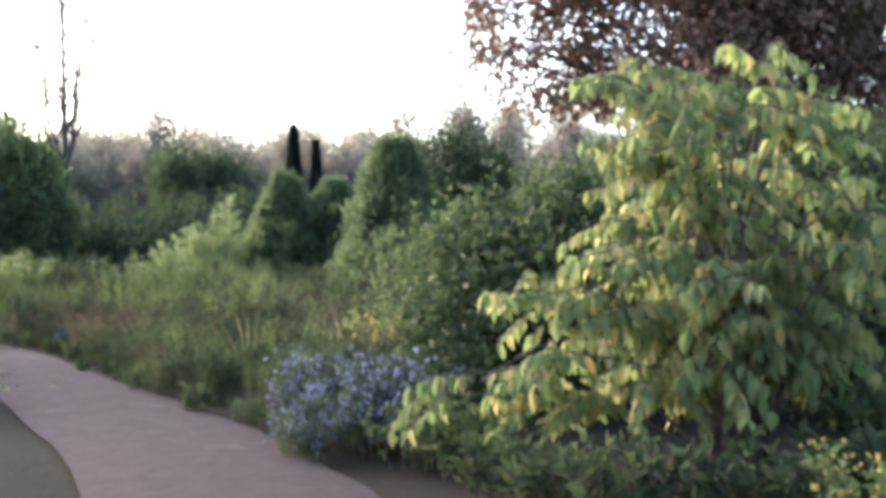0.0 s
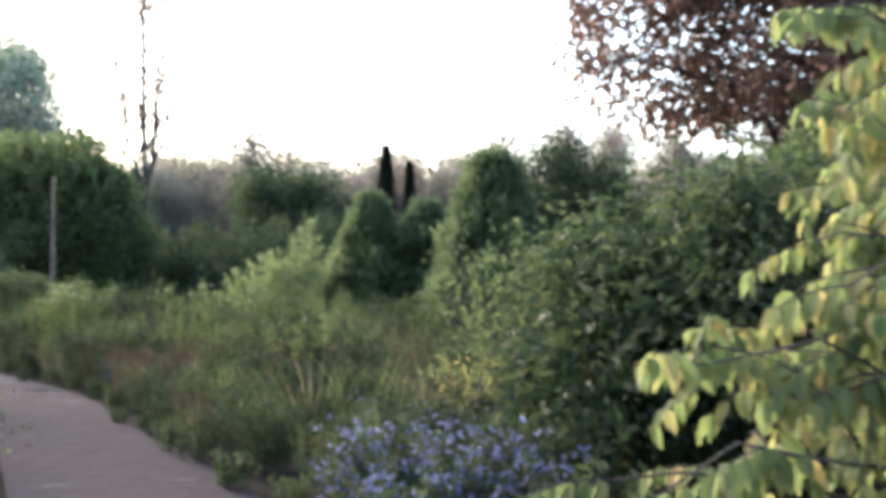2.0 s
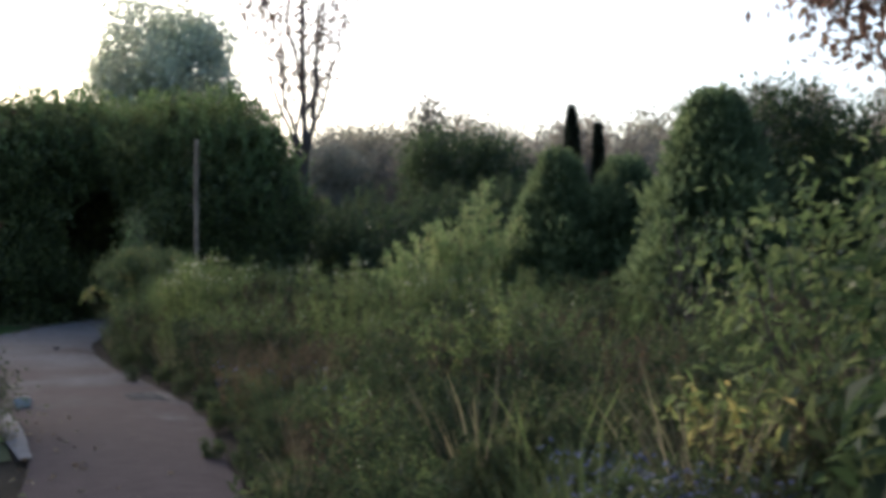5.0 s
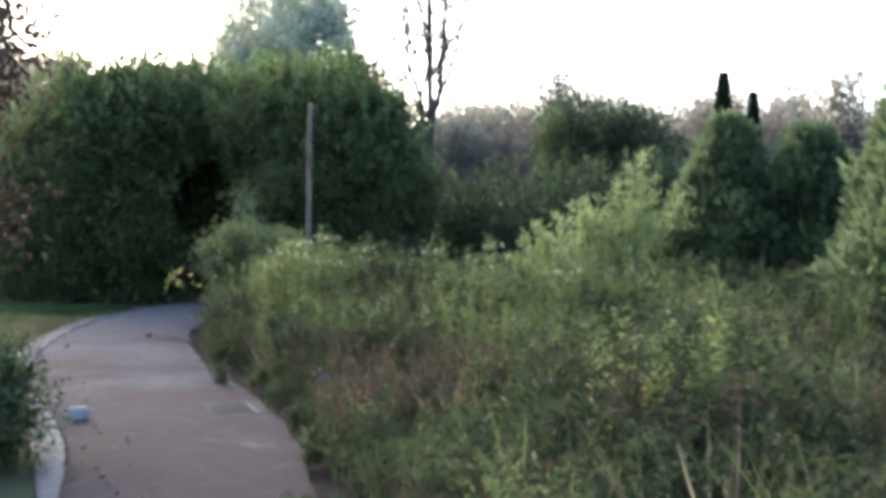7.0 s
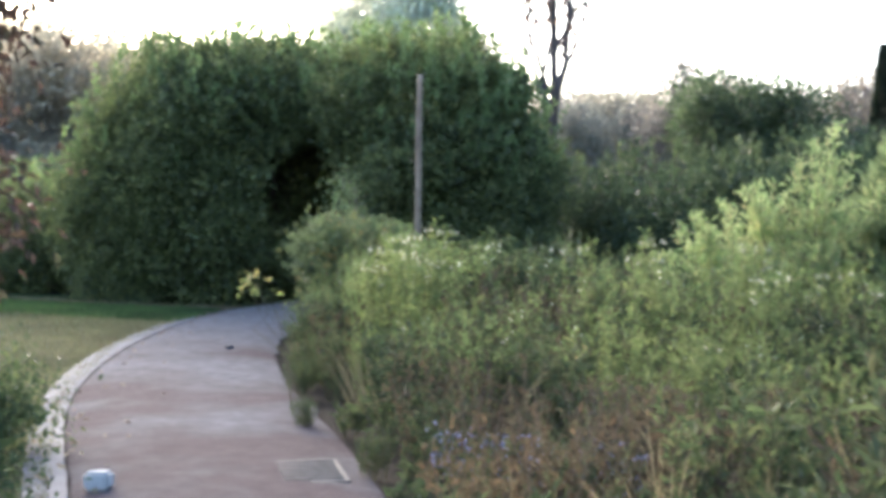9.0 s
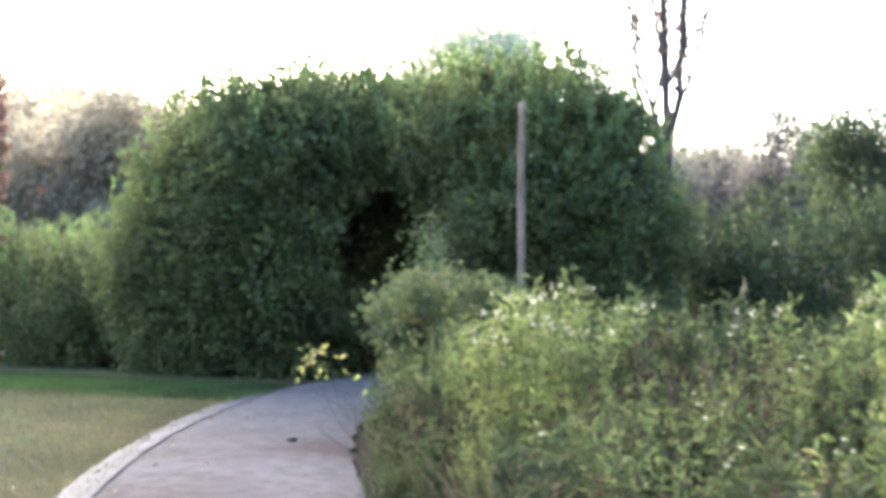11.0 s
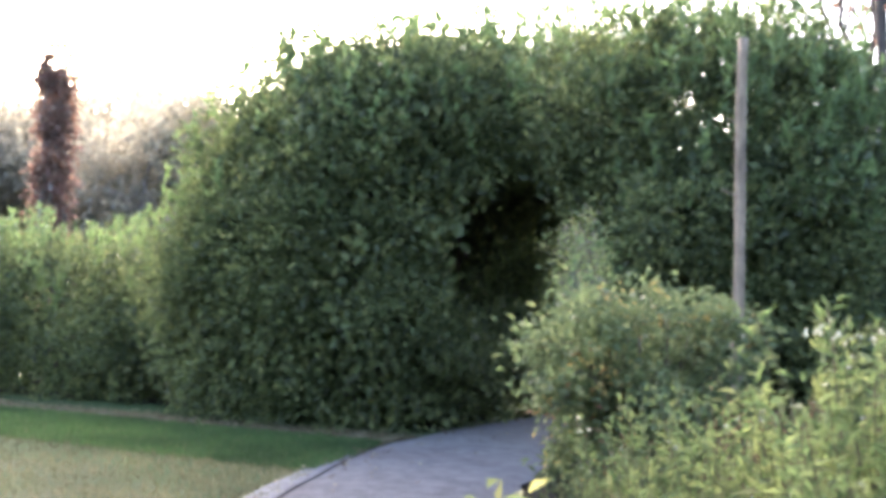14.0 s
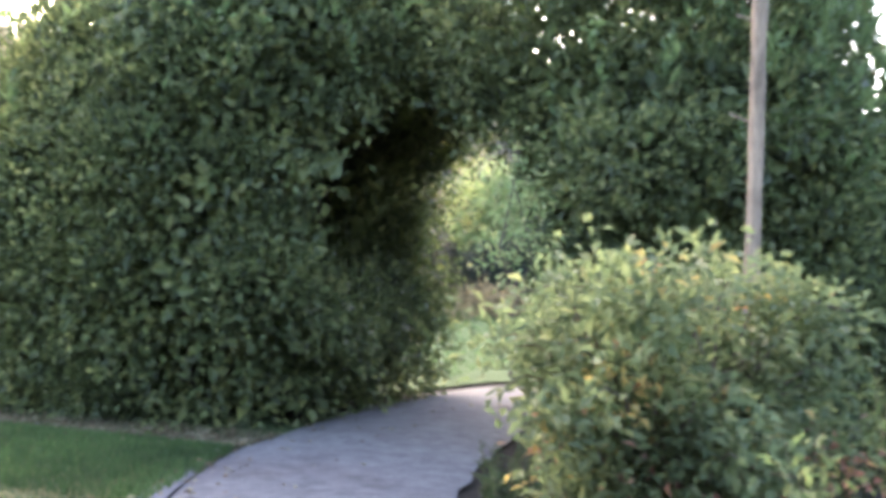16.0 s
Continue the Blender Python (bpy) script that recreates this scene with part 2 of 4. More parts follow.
DRY_GRASS = leaf_material("dry_grass_blade", [(0.1, 0.09, 0.055), (0.14, 0.12, 0.075), (0.18, 0.15, 0.1)], 0.7, 0.3, 0.8)
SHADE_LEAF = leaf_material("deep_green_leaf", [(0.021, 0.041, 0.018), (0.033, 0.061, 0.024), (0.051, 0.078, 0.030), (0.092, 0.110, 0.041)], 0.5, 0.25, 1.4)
DARK_LEAF = leaf_material("dark_green_leaf", [(0.03, 0.05, 0.026), (0.05, 0.078, 0.036), (0.07, 0.1, 0.045)], 0.5, 0.25, 1.0)
OLIVE_LEAF = leaf_material("olive_green_leaf", [(0.05, 0.085, 0.03), (0.085, 0.125, 0.042), (0.13, 0.16, 0.055)], 0.55, 0.3, 1.2)
WINE_LEAF = leaf_material("dark_wine_leaf", [(0.03, 0.026, 0.018), (0.05, 0.03, 0.024), (0.075, 0.04, 0.032), (0.04, 0.045, 0.024)], 0.55, 0.2, 0.9)
CREEPER_LEAF = leaf_material("red_creeper_leaf", [(0.153, 0.081, 0.072), (0.224, 0.119, 0.102), (0.240, 0.173, 0.144)], 0.7, 0.35, 0.6)
LITTER = leaf_material("dry_fallen_leaf", [(0.070, 0.045, 0.028), (0.140, 0.098, 0.063), (0.210, 0.182, 0.126), (0.098, 0.056, 0.035)], 0.8, 0.1, 2.0)
GRASS = leaf_material("grass_blade", [(0.06, 0.075, 0.034), (0.095, 0.095, 0.055), (0.13, 0.115, 0.075)], 0.6, 0.3, 0.5)
PALE_STONE = plain_material("pale_edging_stone", (0.075, 0.073, 0.078), (0.135, 0.132, 0.14), 5.0)
WHITE_STONE = plain_material("white_painted_stone", (0.3, 0.3, 0.29), (0.42, 0.42, 0.41), 30.0)
IRON = plain_material("rusted_iron", (0.045, 0.04, 0.037), (0.1, 0.092, 0.085), 30.0, 0.7)


# ---- mesh helpers ----
def mesh_from(name, verts, faces, smooth=False):
    """verts: n x 3 array; faces: n x 3 or n x 4 array of equal polygons."""
    me = bpy.data.meshes.new(name)
    verts, faces = np.asarray(verts, np.float32), np.asarray(faces, np.int32)
    k = faces.shape[1]
    me.vertices.add(len(verts))
    me.vertices.foreach_set("co", verts.ravel())
    me.loops.add(faces.size)
    me.loops.foreach_set("vertex_index", faces.ravel())
    me.polygons.add(len(faces))
    me.polygons.foreach_set("loop_start", np.arange(0, faces.size, k, dtype=np.int32))
    me.polygons.foreach_set("use_smooth", np.full(len(faces), smooth))
    me.update(calc_edges=True)
    return me


def link_mesh(name, me, material, parent=None, label=""):
    if not me.materials:
        me.materials.append(material)
    ob = new(name, me)
    if parent is not None:
        ob.parent = parent
    if label:
        ob["label"] = label
    return ob


def stuff_part(name, me, material, parent, label=""):
    return tagged(link_mesh(name, me, material, parent, label), kind="stuff")


def part(name, bm, material, parent=None, label=""):
    me = bpy.data.meshes.new(name)
    bm.to_mesh(me)
    bm.free()
    return link_mesh(name, me, material, parent, label)


def thing(name, x, y, z, label, category, group="", kind="", turn=0.0):
    ob = tagged(new(name), label, category, group, kind)
    ob.empty_display_size = 0.2
    ob.matrix_basis = pose(x, y, z, 0, 0, turn)
    return ob


def unit(v):
    return v / np.maximum(np.linalg.norm(v, axis=-1, keepdims=True), 1e-9)


def leaf_faces(rng, pts, along, facing, length, width, fine=False, droop=0.25):
    """Leaves as folded blades: a kite of two faces, or, fine, a curved blade of six."""
    n = len(pts)
    along = unit(along)
    side = unit(np.cross(along, facing))
    up = np.cross(side, along)
    ln = (length * rng.uniform(0.65, 1.25, n))[:, None]
    wd = (width * rng.uniform(0.75, 1.2, n))[:, None] * 0.5
    if not fine:
        mid = pts + along * ln * 0.45
        v = np.stack([pts, mid + side * wd + up * wd * 0.5, pts + along * ln - up * ln * droop * 0.4, mid - side * wd + up * wd * 0.5], 1)
        base = np.arange(n)[:, None] * 4
        f = np.stack([base + [0, 1, 2], base + [0, 2, 3]], 1)
    else:
        def rib(s):
            return pts + along * ln * s - up * ln * droop * s * s
        a, b = rib(0.3), rib(0.68)
        v = np.stack([pts, a + side * wd * 0.9 + up * wd * 0.3, a, a - side * wd * 0.9 + up * wd * 0.3,
                      b + side * wd * 0.75 + up * wd * 0.3, b, b - side * wd * 0.75 + up * wd * 0.3, rib(1.0)], 1)
        base = np.arange(n)[:, None] * 8
        f = np.stack([base + q for q in ([0, 1, 2], [0, 2, 3], [1, 4, 5], [1, 5, 2], [2, 5, 6], [2, 6, 3], [4, 7, 5], [5, 7, 6])], 1)
    return v.reshape(-1, 3), f.reshape(-1, 3)


def joined(pieces):
    vs, fs, k = [], [], 0
    for v, f in pieces:
        vs.append(v)
        fs.append(f + k)
        k += len(v)
    return np.concatenate(vs), np.concatenate(fs)


def tube(points, radii, sides=6):
    """A tapered, crooked limb through the points."""
    pts = np.asarray(points, float)
    radii = np.asarray(radii, float)
    d = unit(np.gradient(pts, axis=0))
    ref = np.where(np.abs(d[:, 2:3]) > 0.9, [[1.0, 0, 0]], [[0, 0, 1.0]])
    a = unit(np.cross(d, ref))
    b = np.cross(d, a)
    ang = np.linspace(0, 2 * np.pi, sides, endpoint=False)
    ring = a[:, None] * np.cos(ang)[None, :, None] + b[:, None] * np.sin(ang)[None, :, None]
    v = (pts[:, None] + ring * radii[:, None, None]).reshape(-1, 3)
    f = []
    for i in range(len(pts) - 1):
        for j in range(sides):
            p, q = i * sides + j, i * sides + (j + 1) % sides
            f += [(p, q, q + sides), (p, q + sides, p + sides)]
    top = (len(pts) - 1) * sides
    f += [(top, top + j, top + j + 1) for j in range(1, sides - 1)]
    return v, np.array(f)


def limb(rng, a, b, r0, r1, steps=5, wander=0.06, sides=6, sag=0.0):
    a, b = np.asarray(a, float), np.asarray(b, float)
    s = np.linspace(0, 1, steps + 1)[:, None]
    p = a + (b - a) * s
    p[1:-1] += rng.normal(0, wander * np.linalg.norm(b - a) / 2, (steps - 1, 3))
    p[:, 2] += np.sin(s[:, 0] * np.pi) * sag
    return tube(p, np.linspace(r0, r1, steps + 1), sides)


def crown_points(rng, lobes, n, shell=0.4, power=2.0, per_twig=9, spread=0.12, floor=0.03, keep=None):
    """Twig by twig through the outer shell of a union of rounded lobes (centre, half sizes); deep inside a lobe is left bare.
    Returns points and the outward direction at each."""
    lobes = [(np.array(c, float), np.array(h, float)) for c, h in lobes]
    areas = np.array([(h[0] * h[1] + h[1] * h[2] + h[0] * h[2]) for _, h in lobes])
    out_p, out_n, got = [], [], 0
    for _ in range(40):
        m = max(64, int((n - got) / per_twig * 1.5))
        which = rng.choice(len(lobes), m, p=areas / areas.sum())
        c = np.array([lobes[i][0] for i in which])
        h = np.array([lobes[i][1] for i in which])
        d = unit(rng.normal(0, 1, (m, 3)))
        if power > 2:
            d = d / (np.abs(d) ** power).sum(1, keepdims=True) ** (1 / power)
        lump = np.array([noise.noise(Vector(v)) for v in (c + d * h) * 1.3 / max(0.35, float(np.mean(areas)) ** 0.25)])
        fine_lump = np.array([noise.noise(Vector(v)) for v in (c + d * h) * 2.7])
        p = c + d * h * (1 - shell * rng.random(m) ** 1.6 + 0.14 * lump + 0.07 * fine_lump)[:, None]
        ok = p[:, 2] > floor
        for c2, h2 in lobes:
            q = (np.abs((p - c2) / h2) ** power).sum(1)
            ok &= q > (1 - shell) ** power * 0.7
        if keep is not None:
            ok &= keep(p)
        p, nn = p[ok], unit(d[ok] / h[ok])
        k = rng.integers(max(2, per_twig // 2), per_twig + per_twig // 2 + 1, len(p))
        pp = np.repeat(p, k, 0) + rng.normal(0, spread, (k.sum(), 3))
        out_p.append(pp)
        out_n.append(np.repeat(nn, k, 0))
        got += len(pp)
        if got >= n:
            break
    p, nn = np.concatenate(out_p)[:n], np.concatenate(out_n)[:n]
    p[:, 2] = np.maximum(p[:, 2], floor)
    return p, nn


def clumped(rng, lobes, n, r, flat=0.85):
    """The lobes with n smaller clumps standing out of their surface."""
    w = np.array([h[0] * h[1] + h[1] * h[2] + h[0] * h[2] for _, h in lobes])
    out = list(lobes)
    for i in rng.choice(len(lobes), n, p=w / w.sum()):
        c, h = np.array(lobes[i][0]), np.array(lobes[i][1])
        p = c + unit(rng.normal(0, 1, 3)) * h * rng.uniform(0.8, 1.05)
        k = r * rng.uniform(0.6, 1.3)
        if p[2] > 0.15:
            out.append((tuple(p), (k, k, k * flat)))
    return out


def foliage(rng, lobes, n, length, width, fine=False, hang=0.3, up=0.0, wild=0.6, droop=0.25, **kw):
    """Leaf faces for a crown. hang: how far the leaves point down; up: how far they point up."""
    p, nn = crown_points(rng, lobes, n, **kw)
    along = nn + rng.normal(0, wild, p.shape) + np.array([0, 0, up - hang])
    facing = nn * 0.6 + np.array([0, 0, 0.7]) + rng.normal(0, 0.45, p.shape)
    return leaf_faces(rng, p, along, facing, length, width, fine, droop)


def filler(rng, lobes, n, size, power=2.0, keep=None, reach=0.78):
    """Older shaded leaves and twigs deeper in a dense crown."""
    small = [(c, tuple(np.array(h) * reach)) for c, h in lobes]
    p, nn = crown_points(rng, small, n, shell=0.5, power=power, per_twig=4, spread=size * 0.6, keep=keep)
    return leaf_faces(rng, p, rng.normal(0, 1, p.shape), nn + rng.normal(0, 0.3, p.shape), size * 1.6, size, False, 0.1)


def shrub(name, seed, x, y, lobes, count, length, width, leaf, label, category="shrub", stems=7, bark=None, fine=False, hang=0.3, up=0.0,
          inner=0, inner_size=0.16, stem_r=0.018, group="", clumps=18, clump_r=0.3, **kw):
    """A bush: crooked stems rising from one base into a crown of leaves."""
    rng = np.random.default_rng(seed)
    ob = thing(name, x, y, 0, label, category, group)
    pieces = []
    for i in range(stems):
        c, h = lobes[i % len(lobes)]
        tip = np.array(c) + rng.uniform(-0.6, 0.6, 3) * np.array(h)
        tip[2] = max(tip[2], 0.3)
        foot = np.array([rng.uniform(-0.15, 0.15), rng.uniform(-0.15, 0.15), -0.03])
        pieces.append(limb(rng, foot, tip, stem_r, stem_r * 0.3, 6, 0.1, 5))
        for _ in range(3):
            s = foot + (tip - foot) * rng.uniform(0.35, 0.9)
            e = np.array(c) + unit(rng.normal(0, 1, 3)) * np.array(h) * 0.85
            e[2] = max(e[2], 0.15)
            pieces.append(limb(rng, s, e, stem_r * 0.5, stem_r * 0.15, 4, 0.1, 4))
        link_mesh("stem", mesh_from("stem", *joined(pieces[-4:])), bark or BARK, ob)
    fol = [foliage(rng, clumped(rng, lobes, clumps, clump_r), count, length, width, fine, hang, up, **kw)]
    stuff_part("foliage", mesh_from("foliage", *joined(fol)), leaf, ob)
    if inner:
        stuff_part("inner_foliage", mesh_from("inner_foliage", *filler(rng, lobes, inner, inner_size)), leaf, ob, "shaded older leaves inside the bush")
    return ob


# ---- ground, path, lawn ----
def strip(name, left, right, z, material, label, crown=0.035, fray=1.0):
    """A band of ground between two edge lines, smoothed along its length, slightly crowned."""
    def smooth(line, n):
        line = np.array(line, float)
        for _ in range(3):
            a, b = line[:-1] * 0.75 + line[1:] * 0.25, line[:-1] * 0.25 + line[1:] * 0.75
            line = np.concatenate([line[:1], np.stack([a, b], 1).reshape(-1, 2), line[-1:]])
        d = np.concatenate([[0], np.cumsum(np.linalg.norm(np.diff(line, axis=0), axis=1))])
        s = np.linspace(0, d[-1], n)
        return np.stack([np.interp(s, d, line[:, 0]), np.interp(s, d, line[:, 1])], 1)
    n, k = 160, 9
    a, b = smooth(left, n), smooth(right, n)
    rng = np.random.default_rng(5)
    a += rng.normal(0, 0.004 * fray, a.shape)
    b += rng.normal(0, 0.02 * fray, b.shape)
    s = np.linspace(0, 1, k)
    xy = a[:, None] * (1 - s)[None, :, None] + b[:, None] * s[None, :, None]
    zz = z + crown * (1 - (2 * s - 1) ** 4)[None] - 0.006 * (np.abs(2 * s - 1) > 0.99)[None] + np.array([[noise.noise(Vector((*p, 0)) * 1.3) * 0.008 for p in row] for row in xy])
    v = np.concatenate([xy, zz[..., None]], 2).reshape(-1, 3)
    f = [(i * k + j, i * k + j + 1, i * k + k + j + 1, i * k + k + j) for i in range(n - 1) for j in range(k - 1)]
    me = mesh_from(name, v, f, True)
    return tagged(link_mesh(name, me, material), label, "path", kind="structure")


PATH_LEFT = [(-1.15, -6), (-1.15, 0), (-1.3, 3), (-1.75, 5.5), (-2.16, 7.0), (-2.82, 8.6), (-3.5, 9.8), (-4.5, 11.8), (-5.7, 13.75), (-7.05, 15.4), (-9.0, 17.4), (-10.5, 19.2), (-12.3, 22.0), (-13.7, 25.0), (-14.3, 27.0), (-14.5, 29.0), (-14.7, 31.2), (-14.3, 33.2), (-12.5, 34.8), (-9.0, 36.0), (-4.0, 36.5)]
PATH_RIGHT = [(0.7, -6), (0.7, 0), (0.6, 3), (0.2, 5.3), (-0.33, 6.9), (-1.1, 8.5), (-1.56, 9.6), (-2.47, 11.2), (-3.72, 13.1), (-4.85, 15.2), (-5.85, 16.85), (-7.25, 18.6), (-9.26, 21.0), (-10.8, 23.4), (-11.9, 25.8), (-12.5, 28.0), (-12.7, 30.0), (-12.7, 31.4), (-12.2, 32.4), (-11.0, 33.2), (-8.6, 34.0), (-4.0, 34.4)]

def sheet(name, x0, x1, y0, y1, nx, ny, z, material, label, rough=0.0):
    xs, ys = np.linspace(x0, x1, nx), np.linspace(y0, y1, ny)
    v = np.array([(x, y, z + rough * noise.noise(Vector((x * 0.5, y * 0.5, 0)))) for y in ys for x in xs])
    f = [(j * nx + i, j * nx + i + 1, j * nx + nx + i + 1, j * nx + nx + i) for j in range(ny - 1) for i in range(nx - 1)]
    return tagged(link_mesh(name, mesh_from(name, v, f, True), material), label, "ground", kind="structure")


sheet("ground", -900, 900, -900, 900, 40, 40, -0.03, SOIL, "dark soil and leaf litter under the planting")
def inset(line, d, y0):
    """The line moved d metres to its right, from y0 on."""
    pts = np.array(line, float)
    t = unit(np.gradient(pts, axis=0))
    k = np.clip((pts[:, 1:2] - y0) / 2.0, 0, 1) * np.clip((26.5 - pts[:, 1:2]) / 1.5, 0, 1)
    return pts + np.stack([t[:, 1], -t[:, 0]], 1) * d * k


strip("path_edging", PATH_LEFT[8:15], inset(PATH_LEFT, 0.24, 13.0)[8:15], 0.022, PALE_STONE, "flush pale concrete edging along the path", 0.004, 0.15)
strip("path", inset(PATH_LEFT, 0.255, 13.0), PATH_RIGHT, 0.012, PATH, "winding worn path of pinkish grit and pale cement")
lawn_edge = [(-5.8, 13.9), (-6.9, 15.4), (-8.8, 17.5), (-10.2, 19.2), (-12.1, 22.0), (-13.5, 25.0), (-14.2, 27.0), (-14.5, 29.0)]


def drain_cover():
    ob = thing("drain_cover", -6.5, 17.1, 0.031, "rusted iron drain cover set in the path's edge", "drain cover", turn=-52)
    def bar(x, y, w, h, up):
        bm = bmesh.new()
        bmesh.ops.create_cube(bm, size=1.0, matrix=Matrix.LocRotScale((x, y, up), None, (w, h, 0.02)))
        bmesh.ops.bevel(bm, geom=bm.edges[:], offset=0.003, segments=1, affect="EDGES")
        return bm
    part("plate", bar(0, 0, 0.6, 0.4, 0.0), IRON, ob)
    for i in range(6):
        part("slat", bar(-0.23 + 0.092 * i, 0, 0.03, 0.34, 0.012), IRON, ob)


def white_block():
    bm = bmesh.new()
    bmesh.ops.create_cube(bm, size=1.0, matrix=Matrix.LocRotScale((0, 0, 0.06), None, (0.14, 0.1, 0.1)))
    bmesh.ops.bevel(bm, geom=bm.edges[:], offset=0.018, segments=2, affect="EDGES")
    for v in bm.verts:
        v.co += Vector(noise.noise_vector(v.co * 9)) * 0.008
    ob = tagged(part("stone_block", bm, WHITE_STONE), "small white painted stone block at the path's edge", "stone")
    ob.matrix_basis = pose(-7.3, 16.22, 0.02, 0, 0, 20)


def pebble():
    bm = bmesh.new()
    bmesh.ops.create_icosphere(bm, subdivisions=2, radius=0.05)
    for v in bm.verts:
        v.co += Vector(noise.noise_vector(v.co * 22)) * 0.014
        v.co.z *= 0.55
    ob = tagged(part("stone", bm, IRON), "small dark stone lying on the path", "stone")
    ob.matrix_basis = pose(-10.67, 22.2, 0.065)


drain_cover()
white_block()
pebble()


def lawn():
    n, k = len(lawn_edge), 24
    v, f = [], []
    for i, (x, y0) in enumerate(lawn_edge):
        for j in range(k):
            y = y0 - (9.0 * j / (k - 1) + 0.3 * math.sin(j * 1.7) if i == 0 else 0.0)
            px = x - 0.06 - (x + 45) * (j / (k - 1)) ** 1.6
            v.append((px, y, -0.016 + 0.008 * noise.noise(Vector((px * 0.4, y * 0.4, 3)))))
    for i in range(n - 1):
        for j in range(k - 1):
            f.append((i * k + j, i * k + k + j, i * k + k + j + 1, i * k + j + 1))
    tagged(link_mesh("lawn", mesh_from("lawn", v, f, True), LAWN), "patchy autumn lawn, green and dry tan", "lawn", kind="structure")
    # the lawn behind the arch
    v = [(-30, 33.4, 0.0), (-15.1, 31.0, 0.0), (-14.6, 33.4, 0.0), (-12.4, 35.1, 0.0), (-9, 36.2, 0.0), (4, 37.0, 0.0), (10, 70, 0.0), (-50, 70, 0.0)]
    bm = bmesh.new()
    bm.faces.new([bm.verts.new(p) for p in v])
    bmesh.ops.triangulate(bm, faces=bm.faces[:])
    tagged(part("lawn", bm, LAWN), "sunlit green lawn beyond the hedge arch", "lawn", kind="structure")


lawn()


def edge_x(line, y):
    ys = [p[1] for p in line]
    return float(np.interp(y, ys[:17], [p[0] for p in line][:17]))


def grass_blades():
    rng = np.random.default_rng(11)
    n = 60000
    y = rng.uniform(14.5, 28.0, n)
    ex = np.interp(y, [p[1] for p in lawn_edge], [p[0] for p in lawn_edge])
    x = ex - 0.02 - 9.0 * rng.random(n) ** 1.5
    p = np.stack([x, y, np.full(n, -0.01)], 1)
    v, f = leaf_faces(rng, p, rng.normal(0, 0.5, (n, 3)) * [1, 1, 0.2] + [0, 0, 1], rng.normal(0, 1, (n, 3)), 0.055, 0.011, False, 0.4)
    k = 14000
    q = np.stack([rng.uniform(-24, -9, k), 33.5 + 20 * rng.random(k) ** 1.4, np.zeros(k)], 1)
    q = q[(q[:, 1] > 36.8) | (q[:, 0] < -15.2)]
    far = leaf_faces(rng, q, rng.normal(0, 0.5, q.shape) * [1, 1, 0.2] + [0, 0, 1], rng.normal(0, 1, q.shape), 0.1, 0.02, False, 0.4)
    tagged(link_mesh("grass", mesh_from("grass", v, f), GRASS), "short mown grass blades on the lawn", "grass", kind="stuff")
    tagged(link_mesh("grass", mesh_from("grass", *far), GREEN_GRASS), "green grass of the lawn beyond the arch", "grass", kind="stuff")
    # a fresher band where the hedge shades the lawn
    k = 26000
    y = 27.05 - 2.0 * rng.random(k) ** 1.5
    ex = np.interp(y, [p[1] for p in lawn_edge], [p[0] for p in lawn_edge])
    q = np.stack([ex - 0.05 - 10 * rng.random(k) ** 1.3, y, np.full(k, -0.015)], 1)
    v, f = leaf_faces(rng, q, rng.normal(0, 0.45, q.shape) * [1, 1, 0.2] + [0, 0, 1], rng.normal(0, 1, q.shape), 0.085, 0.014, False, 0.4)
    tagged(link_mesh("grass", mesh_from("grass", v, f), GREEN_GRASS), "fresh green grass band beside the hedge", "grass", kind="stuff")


grass_blades()

# ---- the tall hedge with its arch ----
HEDGE_FRONT = 27.9
def arch_free(p):
    """Leaves the walk under the arch open."""
    c = np.interp(p[:, 1], [26, 28, 30, 32, 34], [-12.95, -13.15, -13.4, -13.45, -13.1])
    deep = np.clip((p[:, 1] - 27.8) / 0.7, 0, 1) * np.clip((32.2 - p[:, 1]) / 0.8, 0, 1)
    half = np.where(p[:, 0] < c, 0.85 + 1.05 * deep * np.clip((p[:, 2] - 0.9) / 0.8, 0, 1), 1.15)
    r = ((p[:, 0] - c) / half) ** 2 + (np.maximum(p[:, 2], 0) / (2.7 + 0.4 * deep)) ** 3
    return r > 1.0


def gaps(p, above):
    """Leaves small openings in the thin upper growth, where the sky shows through."""
    open_sky = np.array([noise.noise(Vector(v) * 2.6) < -0.12 for v in p])
    return ~(open_sky & (p[:, 2] > above - 0.5))


